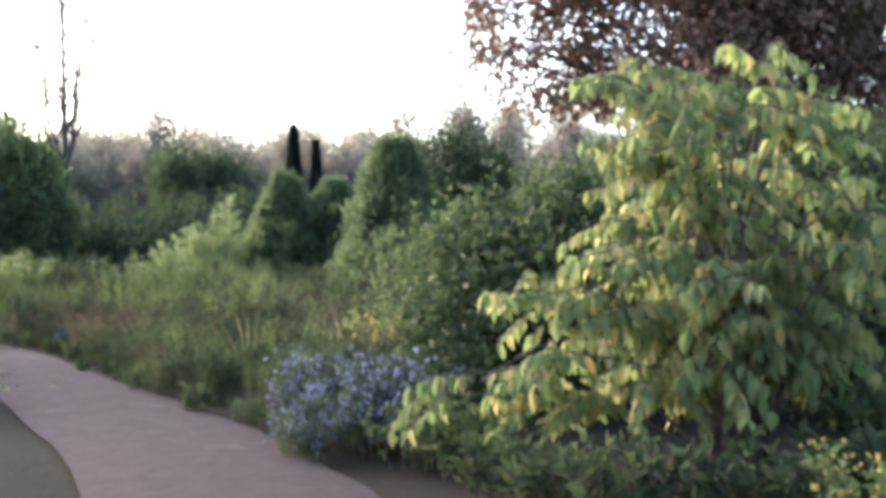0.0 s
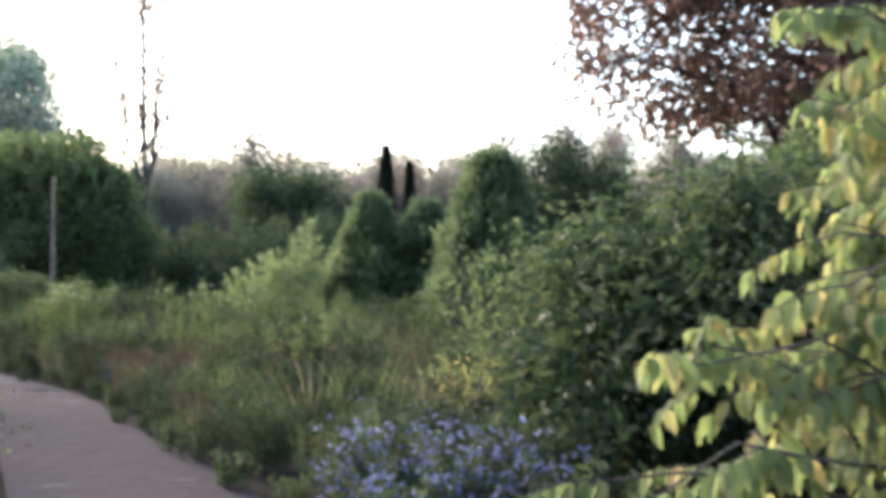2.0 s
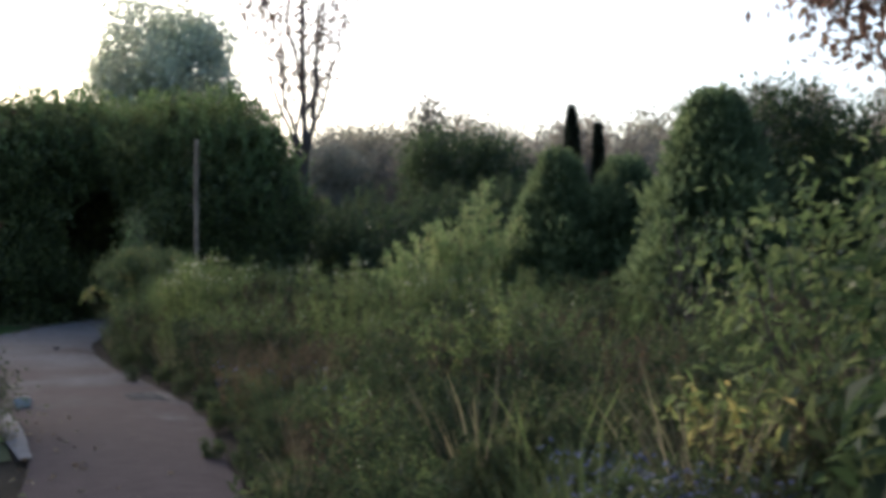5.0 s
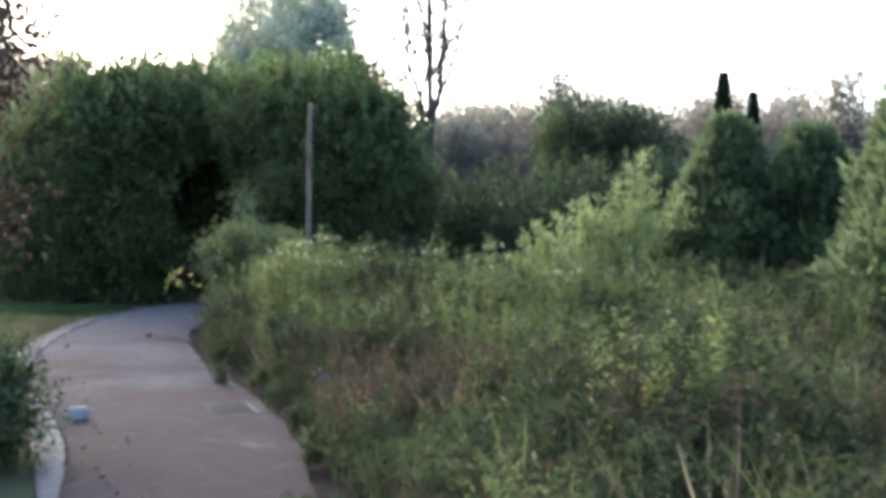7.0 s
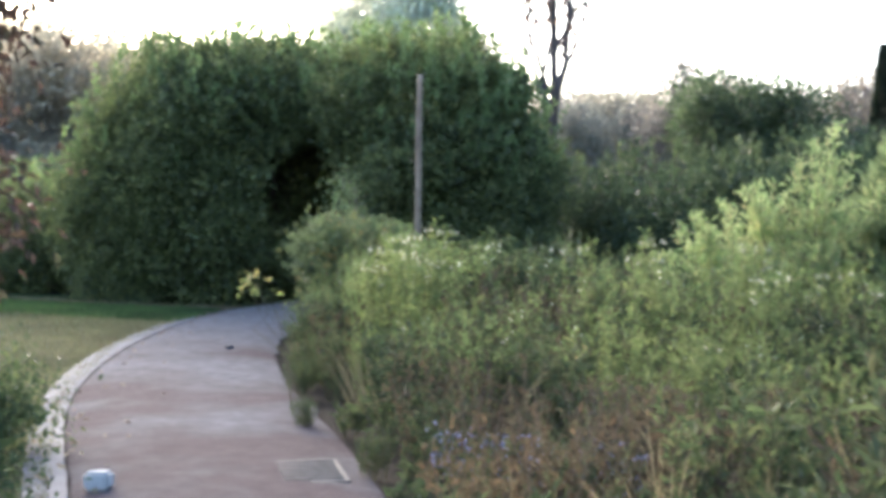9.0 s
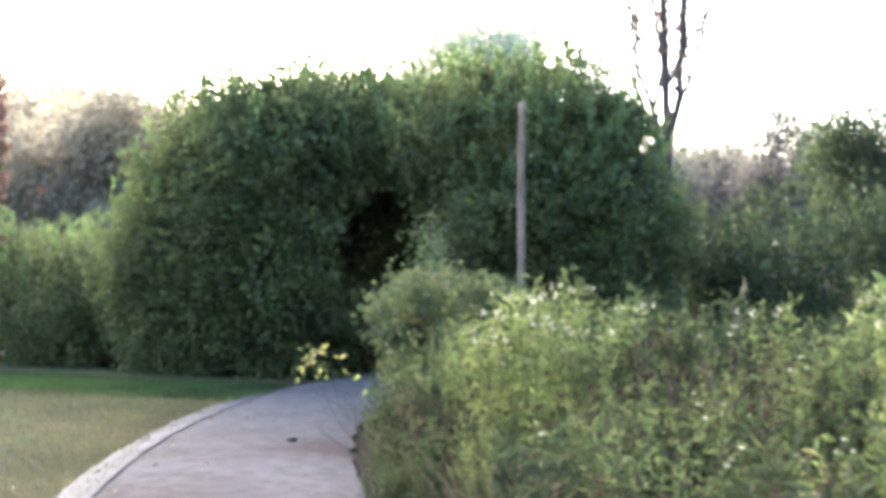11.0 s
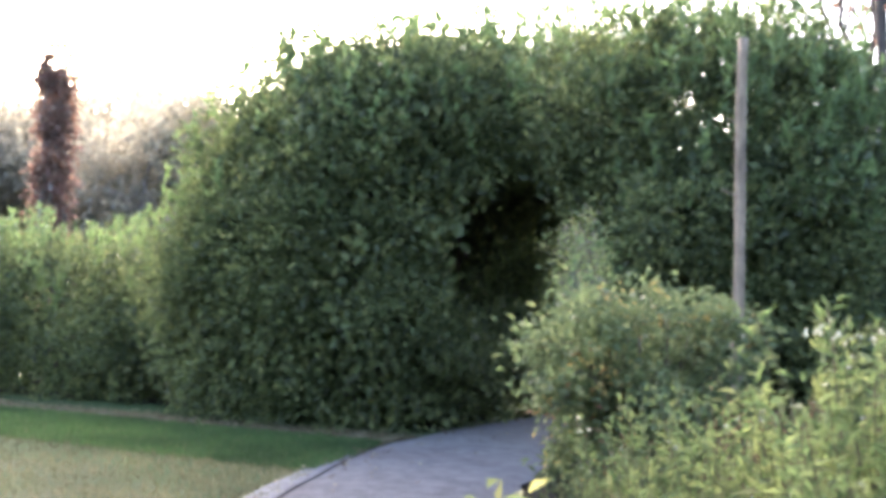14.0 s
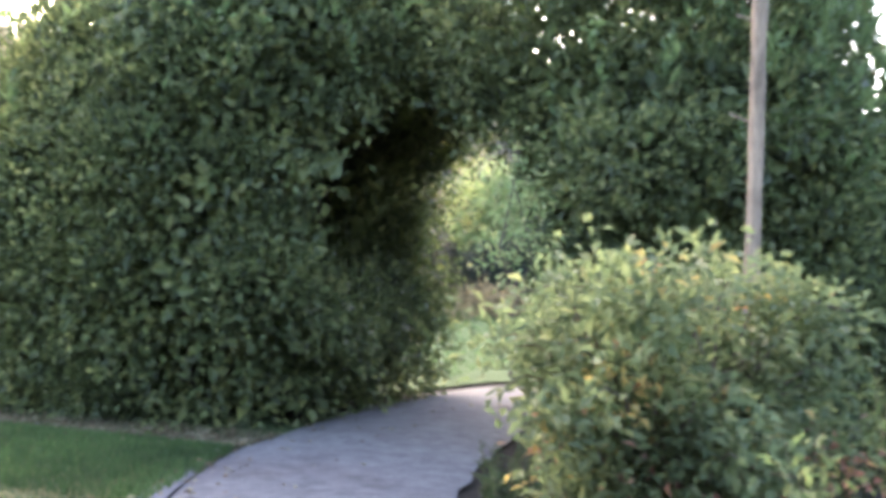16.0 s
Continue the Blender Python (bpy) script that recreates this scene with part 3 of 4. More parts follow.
def hedge(name, seed, lobes, count, label, inner, trunks, power=3.0, thin_above=9.0, leaf=None):
    rng = np.random.default_rng(seed)
    ob = thing(name, lobes[0][0][0], lobes[0][0][1], 0, label, "hedge")
    o = np.array([lobes[0][0][0], lobes[0][0][1], 0])
    v, f = foliage(rng, clumped(rng, lobes, 34 * len(lobes), 0.42), int(count * 1.3), 0.1, 0.048, hang=0.1, up=0.35, power=power, shell=0.34, per_twig=12, spread=0.1, keep=lambda p: arch_free(p) & gaps(p, thin_above))
    stuff_part("foliage", mesh_from("foliage", v - o, f), leaf or HEDGE_LEAF, ob)
    v, f = filler(rng, lobes, int(inner * 4), 0.1, power, lambda p: arch_free(p) & (p[:, 2] < thin_above), 0.92)
    stuff_part("inner_foliage", mesh_from("inner_foliage", v - o, f), leaf or HEDGE_LEAF, ob, "shaded older leaves inside the hedge")
    for (x, y) in trunks:
        pieces = []
        for _ in range(4):
            tip = np.array([x + rng.uniform(-0.9, 0.9), y + rng.uniform(-0.6, 0.6), rng.uniform(1.8, 3.4)])
            pieces.append(limb(rng, (x + rng.uniform(-0.2, 0.2), y + rng.uniform(-0.2, 0.2), -0.05), tip, 0.05, 0.015, 6, 0.12, 6))
        v, f = joined(pieces)
        link_mesh("stem", mesh_from("stem", v - o, f), BARK, ob)
    # fresh shoots that stand out of the upper faces and the top
    top = []
    for _ in range(420):
        c, h = lobes[rng.integers(len(lobes))]
        d = unit(rng.normal(0, 1, 3))
        d[2] = abs(d[2]) + 0.12
        d = d / (np.abs(d) ** power).sum() ** (1 / power)
        b = np.array(c) + d * np.array(h)
        if not arch_free(b[None])[0]:
            continue
        k = 14
        s = rng.uniform(0, 1, k)
        lean = rng.normal(0, 0.25, 2)
        ht = rng.uniform(0.25, 0.6)
        p = b + np.stack([lean[0] * s * ht, lean[1] * s * ht, s * ht], 1)
        top.append(leaf_faces(rng, p, rng.normal(0, 0.5, (k, 3)) + [0, 0, 0.8], rng.normal(0, 1, (k, 3)), 0.14, 0.055))
    v, f = joined(top)
    stuff_part("top_growth", mesh_from("top_growth", v - o, f), leaf or SHOOT_LEAF, ob, "fresh lighter shoots along the top")
    return ob


hedge("arch_hedge", 21, [((-16.1, 29.8, 2.05), (2.1, 2.6, 2.75)), ((-15.1, 29.7, 2.7), (1.9, 2.2, 2.0)), ((-17.5, 29.8, 1.5), (1.6, 2.2, 1.9))], 100000,
      "tall dense dark green leafy hedge beside the path", 9000, [(-15.9, 28.7), (-16.6, 29.6), (-16.2, 30.8), (-17.6, 29.8)])
hedge("arch_hedge", 22, [((-11.3, 29.6, 1.95), (1.35, 2.0, 2.6)), ((-12.3, 29.6, 3.3), (1.5, 1.7, 1.2)), ((-10.5, 29.6, 1.75), (0.85, 1.6, 2.1))], 60000,
      "tall dense dark green leafy hedge arching over the path", 6500, [(-11.7, 28.9), (-11.2, 30.0), (-10.5, 29.8)], thin_above=3.1)
hedge("clipped_hedge", 23, [((-25.0, 30.0, 1.0), (6.8, 1.7, 1.35))], 42000, "long clipped green hedge behind the lawn", 5000, [(x, 30) for x in (-20, -23, -26, -29)], 4.0)
hedge("clipped_hedge", 24, [((-6.2, 32.0, 1.1), (4.0, 1.6, 1.5)), ((-3.0, 33.0, 1.0), (3.0, 1.5, 1.2))], 30000, "lower green hedge running behind the tall planting", 3500, [(x, 32) for x in (-9, -7, -5, -3)], 3.0, leaf=DARK_LEAF)


def fallen_leaves():
    rng = np.random.default_rng(15)
    n = 3000
    y = 27.3 + rng.normal(0, 0.25, n)
    x = -14.3 - 9 * rng.random(n) ** 1.3
    m = 260
    py = rng.uniform(12, 31, m)
    px = np.array([edge_x(PATH_LEFT, v) for v in py]) + np.abs(rng.normal(0, 0.5, m))
    p = np.stack([np.concatenate([x, px]), np.concatenate([y, py]), np.concatenate([np.full(n, 0.022), np.full(m, 0.052)])], 1)
    v, f = leaf_faces(rng, p, rng.normal(0, 1, p.shape) * [1, 1, 0.12], np.array([0, 0, 1.0]) + rng.normal(0, 0.25, p.shape), 0.06, 0.035)
    tagged(link_mesh("fallen_leaves", mesh_from("fallen_leaves", v, f), LITTER), "scattered dry fallen leaves under the hedge", "leaf litter", kind="stuff")


fallen_leaves()

# ---- the old wooden pole ----
def wooden_pole():
    rng = np.random.default_rng(3)
    ob = thing("wooden_pole", -10.2, 26.0, 0, "weathered grey-brown wooden pole standing in the planting", "pole")
    n = 26
    z = np.linspace(-0.1, 3.55, n)
    pts = np.stack([0.03 * np.sin(z * 1.3) + 0.045 * z - 0.06, 0.02 * np.cos(z * 1.1), z], 1)
    r = np.linspace(0.052, 0.038, n) * (1 + rng.normal(0, 0.09, n))
    v, f = tube(pts, r, 12)
    link_mesh("shaft", mesh_from("shaft", v, f, True), POST_WOOD, ob)
    for zz in (2.3, 2.85):
        v, f = limb(rng, (0.045 * zz - 0.05, 0, zz), (0.045 * zz - 0.2, -0.05, zz + 0.08), 0.012, 0.004, 3, 0.1, 5)
        link_mesh("branch_stub", mesh_from("branch_stub", v, f), POST_WOOD, ob)


wooden_pole()

# ---- shrubs along the walk ----
def spray_shrub():
    """A shrub of arching branches, each carrying twigs hung with pairs of large drooping leaves."""
    rng = np.random.default_rng(31)
    ob = thing("yellowing_shrub", 1.85, 7.4, 0, "large shrub with drooping yellow-green leaves beside the path", "shrub")
    leaves, low = [], []
    for i in range(62):
        a = rng.uniform(0, 2 * math.pi)
        reach, top = rng.uniform(0.35, 1.35), rng.uniform(0.75, 2.7)
        if i < 7:
            a, reach, top = rng.uniform(2.75, 3.7), rng.uniform(1.1, 1.9), rng.uniform(0.6, 1.3)
        reach *= 1.12 - 0.1 * top
        foot = np.array([rng.uniform(-0.2, 0.2), rng.uniform(-0.2, 0.2), -0.03])
        u = np.linspace(0, 1, 9)[:, None]
        out = np.array([math.cos(a), math.sin(a), 0.0])
        line = foot + out * reach * u ** 1.5 + np.array([0, 0, 1.0]) * top * np.sin(u * 1.95) / math.sin(1.6)
        line += rng.normal(0, 0.03, line.shape) * u
        pieces = [tube(line, np.linspace(0.015, 0.004, 9), 5)]
        for _ in range(9):
            w = rng.uniform(0.35, 1.0)
            p0 = np.array([np.interp(w, u[:, 0], line[:, k]) for k in range(3)])
            d = unit(out * rng.uniform(0.1, 1.0) + np.array([*rng.normal(0, 0.7, 2), rng.normal(0.05, 0.3)]))
            ln = rng.uniform(0.22, 0.5)
            s = np.linspace(0, 1, 5)[:, None]
            tw = p0 + d * ln * s - np.array([0, 0, 0.3]) * ln * s ** 2
            pieces.append(tube(tw, np.linspace(0.005, 0.002, 5), 4))
            k = int(ln / 0.055)
            q = np.repeat(p0 + d * ln * np.linspace(0.12, 1, k)[:, None] - np.array([0, 0, 0.3]) * ln * np.linspace(0.12, 1, k)[:, None] ** 2, 2, 0)
            side = unit(np.cross(d, [0, 0, 1.0])) * np.tile([1.0, -1.0], k)[:, None]
            along = side * rng.uniform(0.25, 0.7, (2 * k, 1)) + d * 0.35 + np.array([0, 0, -0.85]) + rng.normal(0, 0.2, (2 * k, 3))
            facing = side * 0.7 + out * 0.5 + np.array([0, 0, 0.5]) + rng.normal(0, 0.25, (2 * k, 3))
            leaves.append(leaf_faces(rng, q, along, facing, 0.125, 0.062, True, 0.3))
        link_mesh("branch", mesh_from("branch", *joined(pieces)), BARK, ob)
    stuff_part("foliage", mesh_from("foliage", *joined(leaves)), BIG_LEAF, ob)
    return ob


spray_shrub()
shrub("leafy_shrub", 32, 0.85, 11.0, [((0, 0, 1.0), (1.0, 1.1, 0.9)), ((-0.65, -0.4, 0.75), (0.7, 0.8, 0.7)), ((0.9, 0.5, 1.15), (1.0, 1.0, 0.9)), ((0.3, 0.1, 1.75), (0.6, 0.6, 0.55)), ((-0.5, 0.3, 1.45), (0.5, 0.5, 0.45)), ((1.2, -0.6, 1.5), (0.6, 0.6, 0.6))], 13000, 0.1, 0.045, SHADE_LEAF,
      "dense mid-green leafy shrub behind the asters", hang=0.7, clumps=40, shell=0.55, inner=2500, inner_size=0.12)
shrub("tall_shrub", 39, 3.3, 14.6, [((0.2, 0, 2.5), (0.9, 0.9, 0.9)), ((-0.9, 0, 1.9), (0.9, 0.9, 0.95)), ((1.2, 0, 2.2), (1.0, 1.0, 1.1)), ((0, 0, 1.1), (1.6, 1.2, 1.0)), ((-0.4, 0.2, 2.7), (0.4, 0.4, 0.5))], 17000, 0.09, 0.04, OLIVE_LEAF,
      "tall yellow-green shrub behind the others", hang=0.5, inner=2500, inner_size=0.16, shell=0.5, stem_r=0.03)
shrub("light_shrub", 49, 0.0, 13.2, [((0, 0, 0.9), (0.8, 0.7, 0.8)), ((-0.5, -0.2, 1.35), (0.45, 0.45, 0.5)), ((0.4, 0.1, 1.6), (0.5, 0.5, 0.5))], 1700, 0.095, 0.042, OLIVE_LEAF,
      "loose yellow-green shrub with hanging leaves behind the asters", hang=0.8, shell=0.7, per_twig=6, clumps=20, clump_r=0.25)
shrub("dark_shrub", 33, 3.6, 9.9, [((0, 0, 1.2), (1.5, 1.3, 1.3)), ((-0.8, 0.6, 1.6), (1.1, 1.1, 1.1))], 13000, 0.09, 0.04, SHADE_LEAF,
      "dark green shrub behind the yellowing one", hang=0.3, inner=2600, inner_size=0.13)
def willow_shrub():
    """Many upright shoots fanning from a stool, each set with narrow pale leaves that point upward."""
    rng = np.random.default_rng(34)
    ob = thing("willow_shrub", -4.85, 24.3, 0, "pale yellow-green willow-like shrub above the meadow plants", "shrub")
    leaves = []
    for _ in range(105):
        x = rng.uniform(-1.45, 1.15)
        crest = np.interp(x, [-1.45, -1.0, -0.4, 0.1, 0.5, 0.7, 1.15], [1.05, 1.5, 1.85, 2.2, 2.55, 2.1, 1.75])
        top = crest * (1.0 if rng.random() < 0.3 else rng.uniform(0.5, 0.92))
        foot = np.array([0.35 * x + rng.normal(0, 0.12), rng.normal(0, 0.15), -0.03])
        tip = np.array([x, rng.uniform(-0.7, 0.5), top])
        u = np.linspace(0, 1, 7)[:, None]
        line = foot + (tip - foot) * np.concatenate([u ** 1.2, u ** 1.2, u ** 0.9], 1) + rng.normal(0, 0.02, (7, 3)) * u
        link_mesh("stem", mesh_from("stem", *tube(line, np.linspace(0.011, 0.003, 7), 4)), BARK, ob)
        k = rng.integers(70, 110)
        w = 0.3 + 0.7 * rng.random(k) ** 0.8
        p = np.stack([np.interp(w, u[:, 0], line[:, c]) for c in range(3)], 1) + rng.normal(0, 0.055, (k, 3)) * (1.25 - w)[:, None] * 1.6
        along = rng.normal(0, 0.55, (k, 3)) + np.array([0, 0, 0.75])
        leaves.append(leaf_faces(rng, p, along, rng.normal(0, 0.7, (k, 3)) + np.array([0, -0.3, 0.6]), 0.12, 0.026, False, 0.3))
    stuff_part("foliage", mesh_from("foliage", *joined(leaves)), WILLOW_LEAF, ob)
    return ob


willow_shrub()
def rose_bush():
    """Loose arching canes with knots of leaves, some knots yellowed or red, dark gaps between."""
    rng = np.random.default_rng(35)
    ob = thing("rose_bush", -10.22, 24.2, 0, "rose bush turning yellow and orange where the path bends", "shrub")
    groups = {"green": [], "gold": [], "red": []}
    for i in range(95):
        a, reach, top = rng.uniform(0, 2 * math.pi), 0.95 * math.sqrt(rng.random()), rng.uniform(0.5, 1.48)
        out = np.array([0.86 * math.cos(a), math.sin(a), 0.0])
        reach *= 1.12 - 0.3 * top
        u = np.linspace(0, 1, 7)[:, None]
        line = out * 0.15 + out * reach * u ** 1.3 + np.array([0, 0, top]) * np.sin(u * 1.8) / math.sin(1.6) + rng.normal(0, 0.02, (7, 3)) * u
        link_mesh("cane", mesh_from("cane", *tube(line, np.linspace(0.009, 0.003, 7), 4)), BARK if i % 3 else STEM, ob)
        for w in rng.uniform(0.15, 1.0, 8):
            c = np.array([np.interp(w, u[:, 0], line[:, k]) for k in range(3)]) + rng.normal(0, 0.05, 3)
            k = rng.integers(14, 30)
            p = c + rng.normal(0, 1, (k, 3)) * np.array([0.085, 0.085, 0.06])
            p[:, 2] = np.maximum(p[:, 2], 0.05)
            f = leaf_faces(rng, p, rng.normal(0, 0.8, (k, 3)) + out * 0.6 + [0, 0, 0.15], rng.normal(0, 0.4, (k, 3)) + [0, 0, 1.0] + out * 0.4, 0.068, 0.037, False, 0.3)
            v = rng.random() * (1.0 if c[2] < 0.9 else 2.2)
            groups["gold" if v < 0.09 else "red" if v < 0.12 and c[2] < 0.8 else "green"].append(f)
    stuff_part("foliage", mesh_from("foliage", *joined(groups["green"])), ROSE_LEAF, ob)
    stuff_part("yellow_foliage", mesh_from("yellow_foliage", *joined(groups["gold"])), ROSE_GOLD, ob, "yellowed leaf clusters")
    stuff_part("red_foliage", mesh_from("red_foliage", *joined(groups["red"])), ROSE_RED, ob, "reddened leaf clusters")
    return ob


rose_bush()
shrub("yellow_sprig", 50, -7.9, 19.2, [((-0.42, -0.02, 0.98), (0.16, 0.1, 0.07)), ((-0.2, 0, 0.9), (0.12, 0.08, 0.08))], 32, 0.055, 0.026, BIG_LEAF, "thin sprig of yellow leaves leaning over the path", stems=2, bark=STEM, stem_r=0.005, clumps=1, clump_r=0.06, shell=0.9, per_twig=5, spread=0.04)
shrub("sparse_shrub", 47, -1.15, 18.9, [((0, 0, 1.5), (0.5, 0.5, 0.6)), ((-0.2, 0.1, 0.9), (0.5, 0.5, 0.5))], 210, 0.11, 0.045, OLIVE_LEAF, "thin upright shrub with sparse pale hanging leaves", hang=1.0, wild=0.3, shell=0.8, per_twig=5, spread=0.1)
shrub("low_shrub", 36, -6.98, 14.6, [((0, 0, 0.26), (0.45, 0.55, 0.3)), ((0.15, 0.2, 0.5), (0.15, 0.15, 0.14))], 3800, 0.05, 0.026, SHADE_LEAF, "low dark green shrub at the lawn's edge", hang=0.1, inner=600, inner_size=0.08, clump_r=0.14)
shrub("low_shrub", 30, -8.75, 16.6, [((0, 0, 0.24), (0.4, 0.55, 0.28))], 2600, 0.05, 0.026, SHADE_LEAF, "low dark green shrub beside the lawn", hang=0.1, inner=500, inner_size=0.08, clump_r=0.12)
shrub("low_shrub", 37, -5.15, 11.0, [((0, 0, 0.22), (0.5, 0.5, 0.28))], 2200, 0.06, 0.03, SHRUB_LEAF, "low green shrub in the dark bed", hang=0.1, inner=400, inner_size=0.08)
shrub("sapling", 38, -12.0, 27.2, [((0, 0, 2.05), (0.2, 0.2, 0.3)), ((0.05, -0.05, 1.6), (0.14, 0.14, 0.25))], 520, 0.07, 0.028, WILLOW_LEAF, "pale yellow-green sapling beside the arch", stems=1, hang=0.2, clumps=5, clump_r=0.1, shell=0.8)
shrub("grey_bush", 45, -21.6, 52.0, [((0, 0, 1.15), (1.5, 1.3, 1.25))], 4000, 0.12, 0.05, CYPRESS_LEAF, "round dark grey bush across the far lawn", inner=900, inner_size=0.16)
shrub("pale_grass_clump", 48, -20.6, 49.0, [((0, 0, 0.3), (1.5, 0.8, 0.5))], 2500, 0.2, 0.02, DRY_GRASS, "low pale tan grass clump across the far lawn", category="grass", hang=-0.6, stem_r=0.006)
shrub("pale_bush", 46, -23.5, 56.0, [((0, 0, 3.75), (1.5, 1.5, 1.3)), ((-0.5, 0, 2.9), (1.2, 1.3, 1.0))], 9000, 0.12, 0.04, WILLOW_LEAF, "tall pale yellow-green bush across the far lawn", inner=1200, inner_size=0.2, stem_r=0.04)


def conifer(name, seed, x, y, height, radius, leaf, label, count, blunt=0.6, size=0.11):
    """A narrow evergreen: a trunk and short upswept sprays in an uneven cone."""
    rng = np.random.default_rng(seed)
    ob = thing(name, x, y, 0, label, "conifer")
    v, f = limb(rng, (0, 0, -0.05), (0.03, 0.02, height * 0.95), radius * 0.09 + 0.02, 0.008, 8, 0.02, 7)
    link_mesh("trunk", mesh_from("trunk", v, f), BARK, ob)
    n = count
    s = rng.random(n) ** 0.8
    prof = np.minimum(1.0, (1.02 - s) ** blunt * 1.15) * np.minimum(1, 0.8 + s)
    ang = rng.uniform(0, 2 * np.pi, n)
    lump = 1 + np.array([0.36 * noise.noise(Vector((math.cos(q) * 2.2, math.sin(q) * 2.2, w * height * 1.6 + seed))) + 0.2 * noise.noise(Vector((math.cos(q) * 5, math.sin(q) * 5, w * height * 5))) for q, w in zip(ang, s)])
    rr = radius * prof * lump * (1 - 0.55 * rng.random(n) ** 1.7)
    p = np.stack([np.cos(ang) * rr, np.sin(ang) * rr, 0.08 + s * height * 0.96], 1)
    p += rng.normal(0, 0.055 * min(1.0, radius), p.shape)
    out = np.stack([np.cos(ang), np.sin(ang), np.full(n, 0.9)], 1)
    v, f = leaf_faces(rng, p, out + rng.normal(0, 0.35, p.shape), rng.normal(0, 1, p.shape), size, size * 0.35)
    stuff_part("foliage", mesh_from("foliage", v, f), leaf, ob)
    return ob


conifer("juniper", 41, -3.4, 25.1, 3.0, 1.15, CONIFER_LEAF, "dull green juniper behind the meadow plants", 17000, 0.8, 0.16)
conifer("juniper", 42, -2.35, 25.2, 2.85, 1.15, CONIFER_LEAF, "broad dull green juniper beside another", 17000, 0.7, 0.16)
conifer("juniper", 40, -0.9, 21.84, 3.45, 1.05, CONIFER_LEAF, "tall round-topped dull green juniper", 24000, 0.6, 0.15)
conifer("cypress", 43, -5.13, 40.4, 5.8, 0.5, CYPRESS_LEAF, "narrow dark columnar cypress", 8000, 0.75, 0.12)
conifer("cypress", 44, -4.34, 40.2, 5.2, 0.42, CYPRESS_LEAF, "shorter narrow dark cypress beside a taller one", 7000, 0.9, 0.12)


def tree(name, seed, x, y, height, lobes, count, length, width, leaf, bark, label, trunk_r=0.15, fork=0.4, group="", category="tree", clumps=16, clump_r=0.45, **kw):
    """A trunk, limbs to every lobe, twigs, and a crown of separate leaves."""
    rng = np.random.default_rng(seed)
    ob = thing(name, x, y, 0, label, category, group)
    top = np.array([rng.normal(0, 0.02) * height, rng.normal(0, 0.02) * height, height * 0.9])
    v, f = limb(rng, (0, 0, -0.1), top, trunk_r, trunk_r * 0.15, 10, 0.02, 8)
    trunk = link_mesh("trunk", mesh_from("trunk", v, f, True), bark, ob)
    whole = []
    for c, h in lobes:
        c, h = np.array(c, float), np.array(h, float)
        for _ in range(3):
            s = rng.uniform(fork, 0.8)
            start = top * s
            pieces = []
            end = c + rng.uniform(-0.6, 0.6, 3) * h
            pieces.append(limb(rng, start, end, trunk_r * (1 - s) * 0.6 + 0.01, trunk_r * 0.07, 6, 0.08, 5))
            for _ in range(4):
                e = c + unit(rng.normal(0, 1, 3)) * h * 0.9
                q = start + (end - start) * rng.uniform(0.4, 1)
                pieces.append(limb(rng, q, e, trunk_r * 0.1, trunk_r * 0.02, 4, 0.1, 4))
            if group:
                whole += pieces
            else:
                link_mesh("limb", mesh_from("limb", *joined(pieces)), bark, trunk)
    if group:
        stuff_part("branchwork", mesh_from("branchwork", *joined(whole)), bark, ob)
    stuff_part("crown", mesh_from("crown", *foliage(rng, clumped(rng, lobes, clumps, clump_r * height / 4.5), count, length, width, **kw)), leaf, ob)
    return ob


rng_oak = np.random.default_rng(510)
OAK_LAYERS = [((rng_oak.uniform(-4.6, 3.0) * (1.0 - 0.04 * i), rng_oak.uniform(-2.5, 2.0), 5.0 + 0.45 * i), (rng_oak.uniform(2.3, 3.4), 2.4, 0.42)) for i in range(20)]
OAK_LAYERS += [((-5.6, 0.0, 6.6), (2.2, 1.8, 0.4)), ((-5.0, -0.5, 7.8), (2.6, 2.0, 0.45)), ((-4.4, 0.3, 5.3), (2.2, 1.6, 0.3)), ((1.5, -2.0, 4.0), (3.4, 2.0, 0.7)), ((3.2, -2.0, 2.9), (2.6, 2.0, 0.8)), ((3.6, -1.0, 4.8), (2.8, 2.0, 0.9)), ((3.2, -1.5, 6.4), (3.0, 2.0, 0.8)), ((2.0, -1.5, 7.6), (3.4, 2.0, 0.7)), ((1.5, -1.5, 8.7), (4.0, 2.0, 0.7)), ((3.5, -1.0, 9.9), (3.6, 2.0, 0.7)), ((0.5, -2.0, 5.6), (3.2, 1.6, 0.6)), ((4.0, -1.0, 11.0), (3.6, 2.0, 0.7))]
tree("red_oak", 51, 7.9, 30.0, 13.5, OAK_LAYERS, 44000, 0.26, 0.15, RED_LEAF, BARK,
     "spreading tree with red-brown autumn leaves", trunk_r=0.3, fork=0.2, hang=0.4, shell=0.85, per_twig=20, spread=0.3, clumps=30, clump_r=0.2)
tree("small_tree", 52, -0.1, 25.6, 4.2, [((0, 0, 3.2), (0.8, 0.9, 0.85)), ((0.75, 0, 2.7), (0.9, 0.9, 0.9)), ((1.5, 0.2, 2.3), (1.0, 1.0, 0.9)), ((0.2, 0, 1.5), (1.2, 1.1, 1.2)), ((1.6, 0.0, 1.3), (1.1, 1.0, 1.1))], 22000, 0.12, 0.05, SHADE_LEAF, BARK,
     "small round-headed green tree behind the shrubs", trunk_r=0.09, hang=0.1, shell=0.55, per_twig=12, spread=0.16)
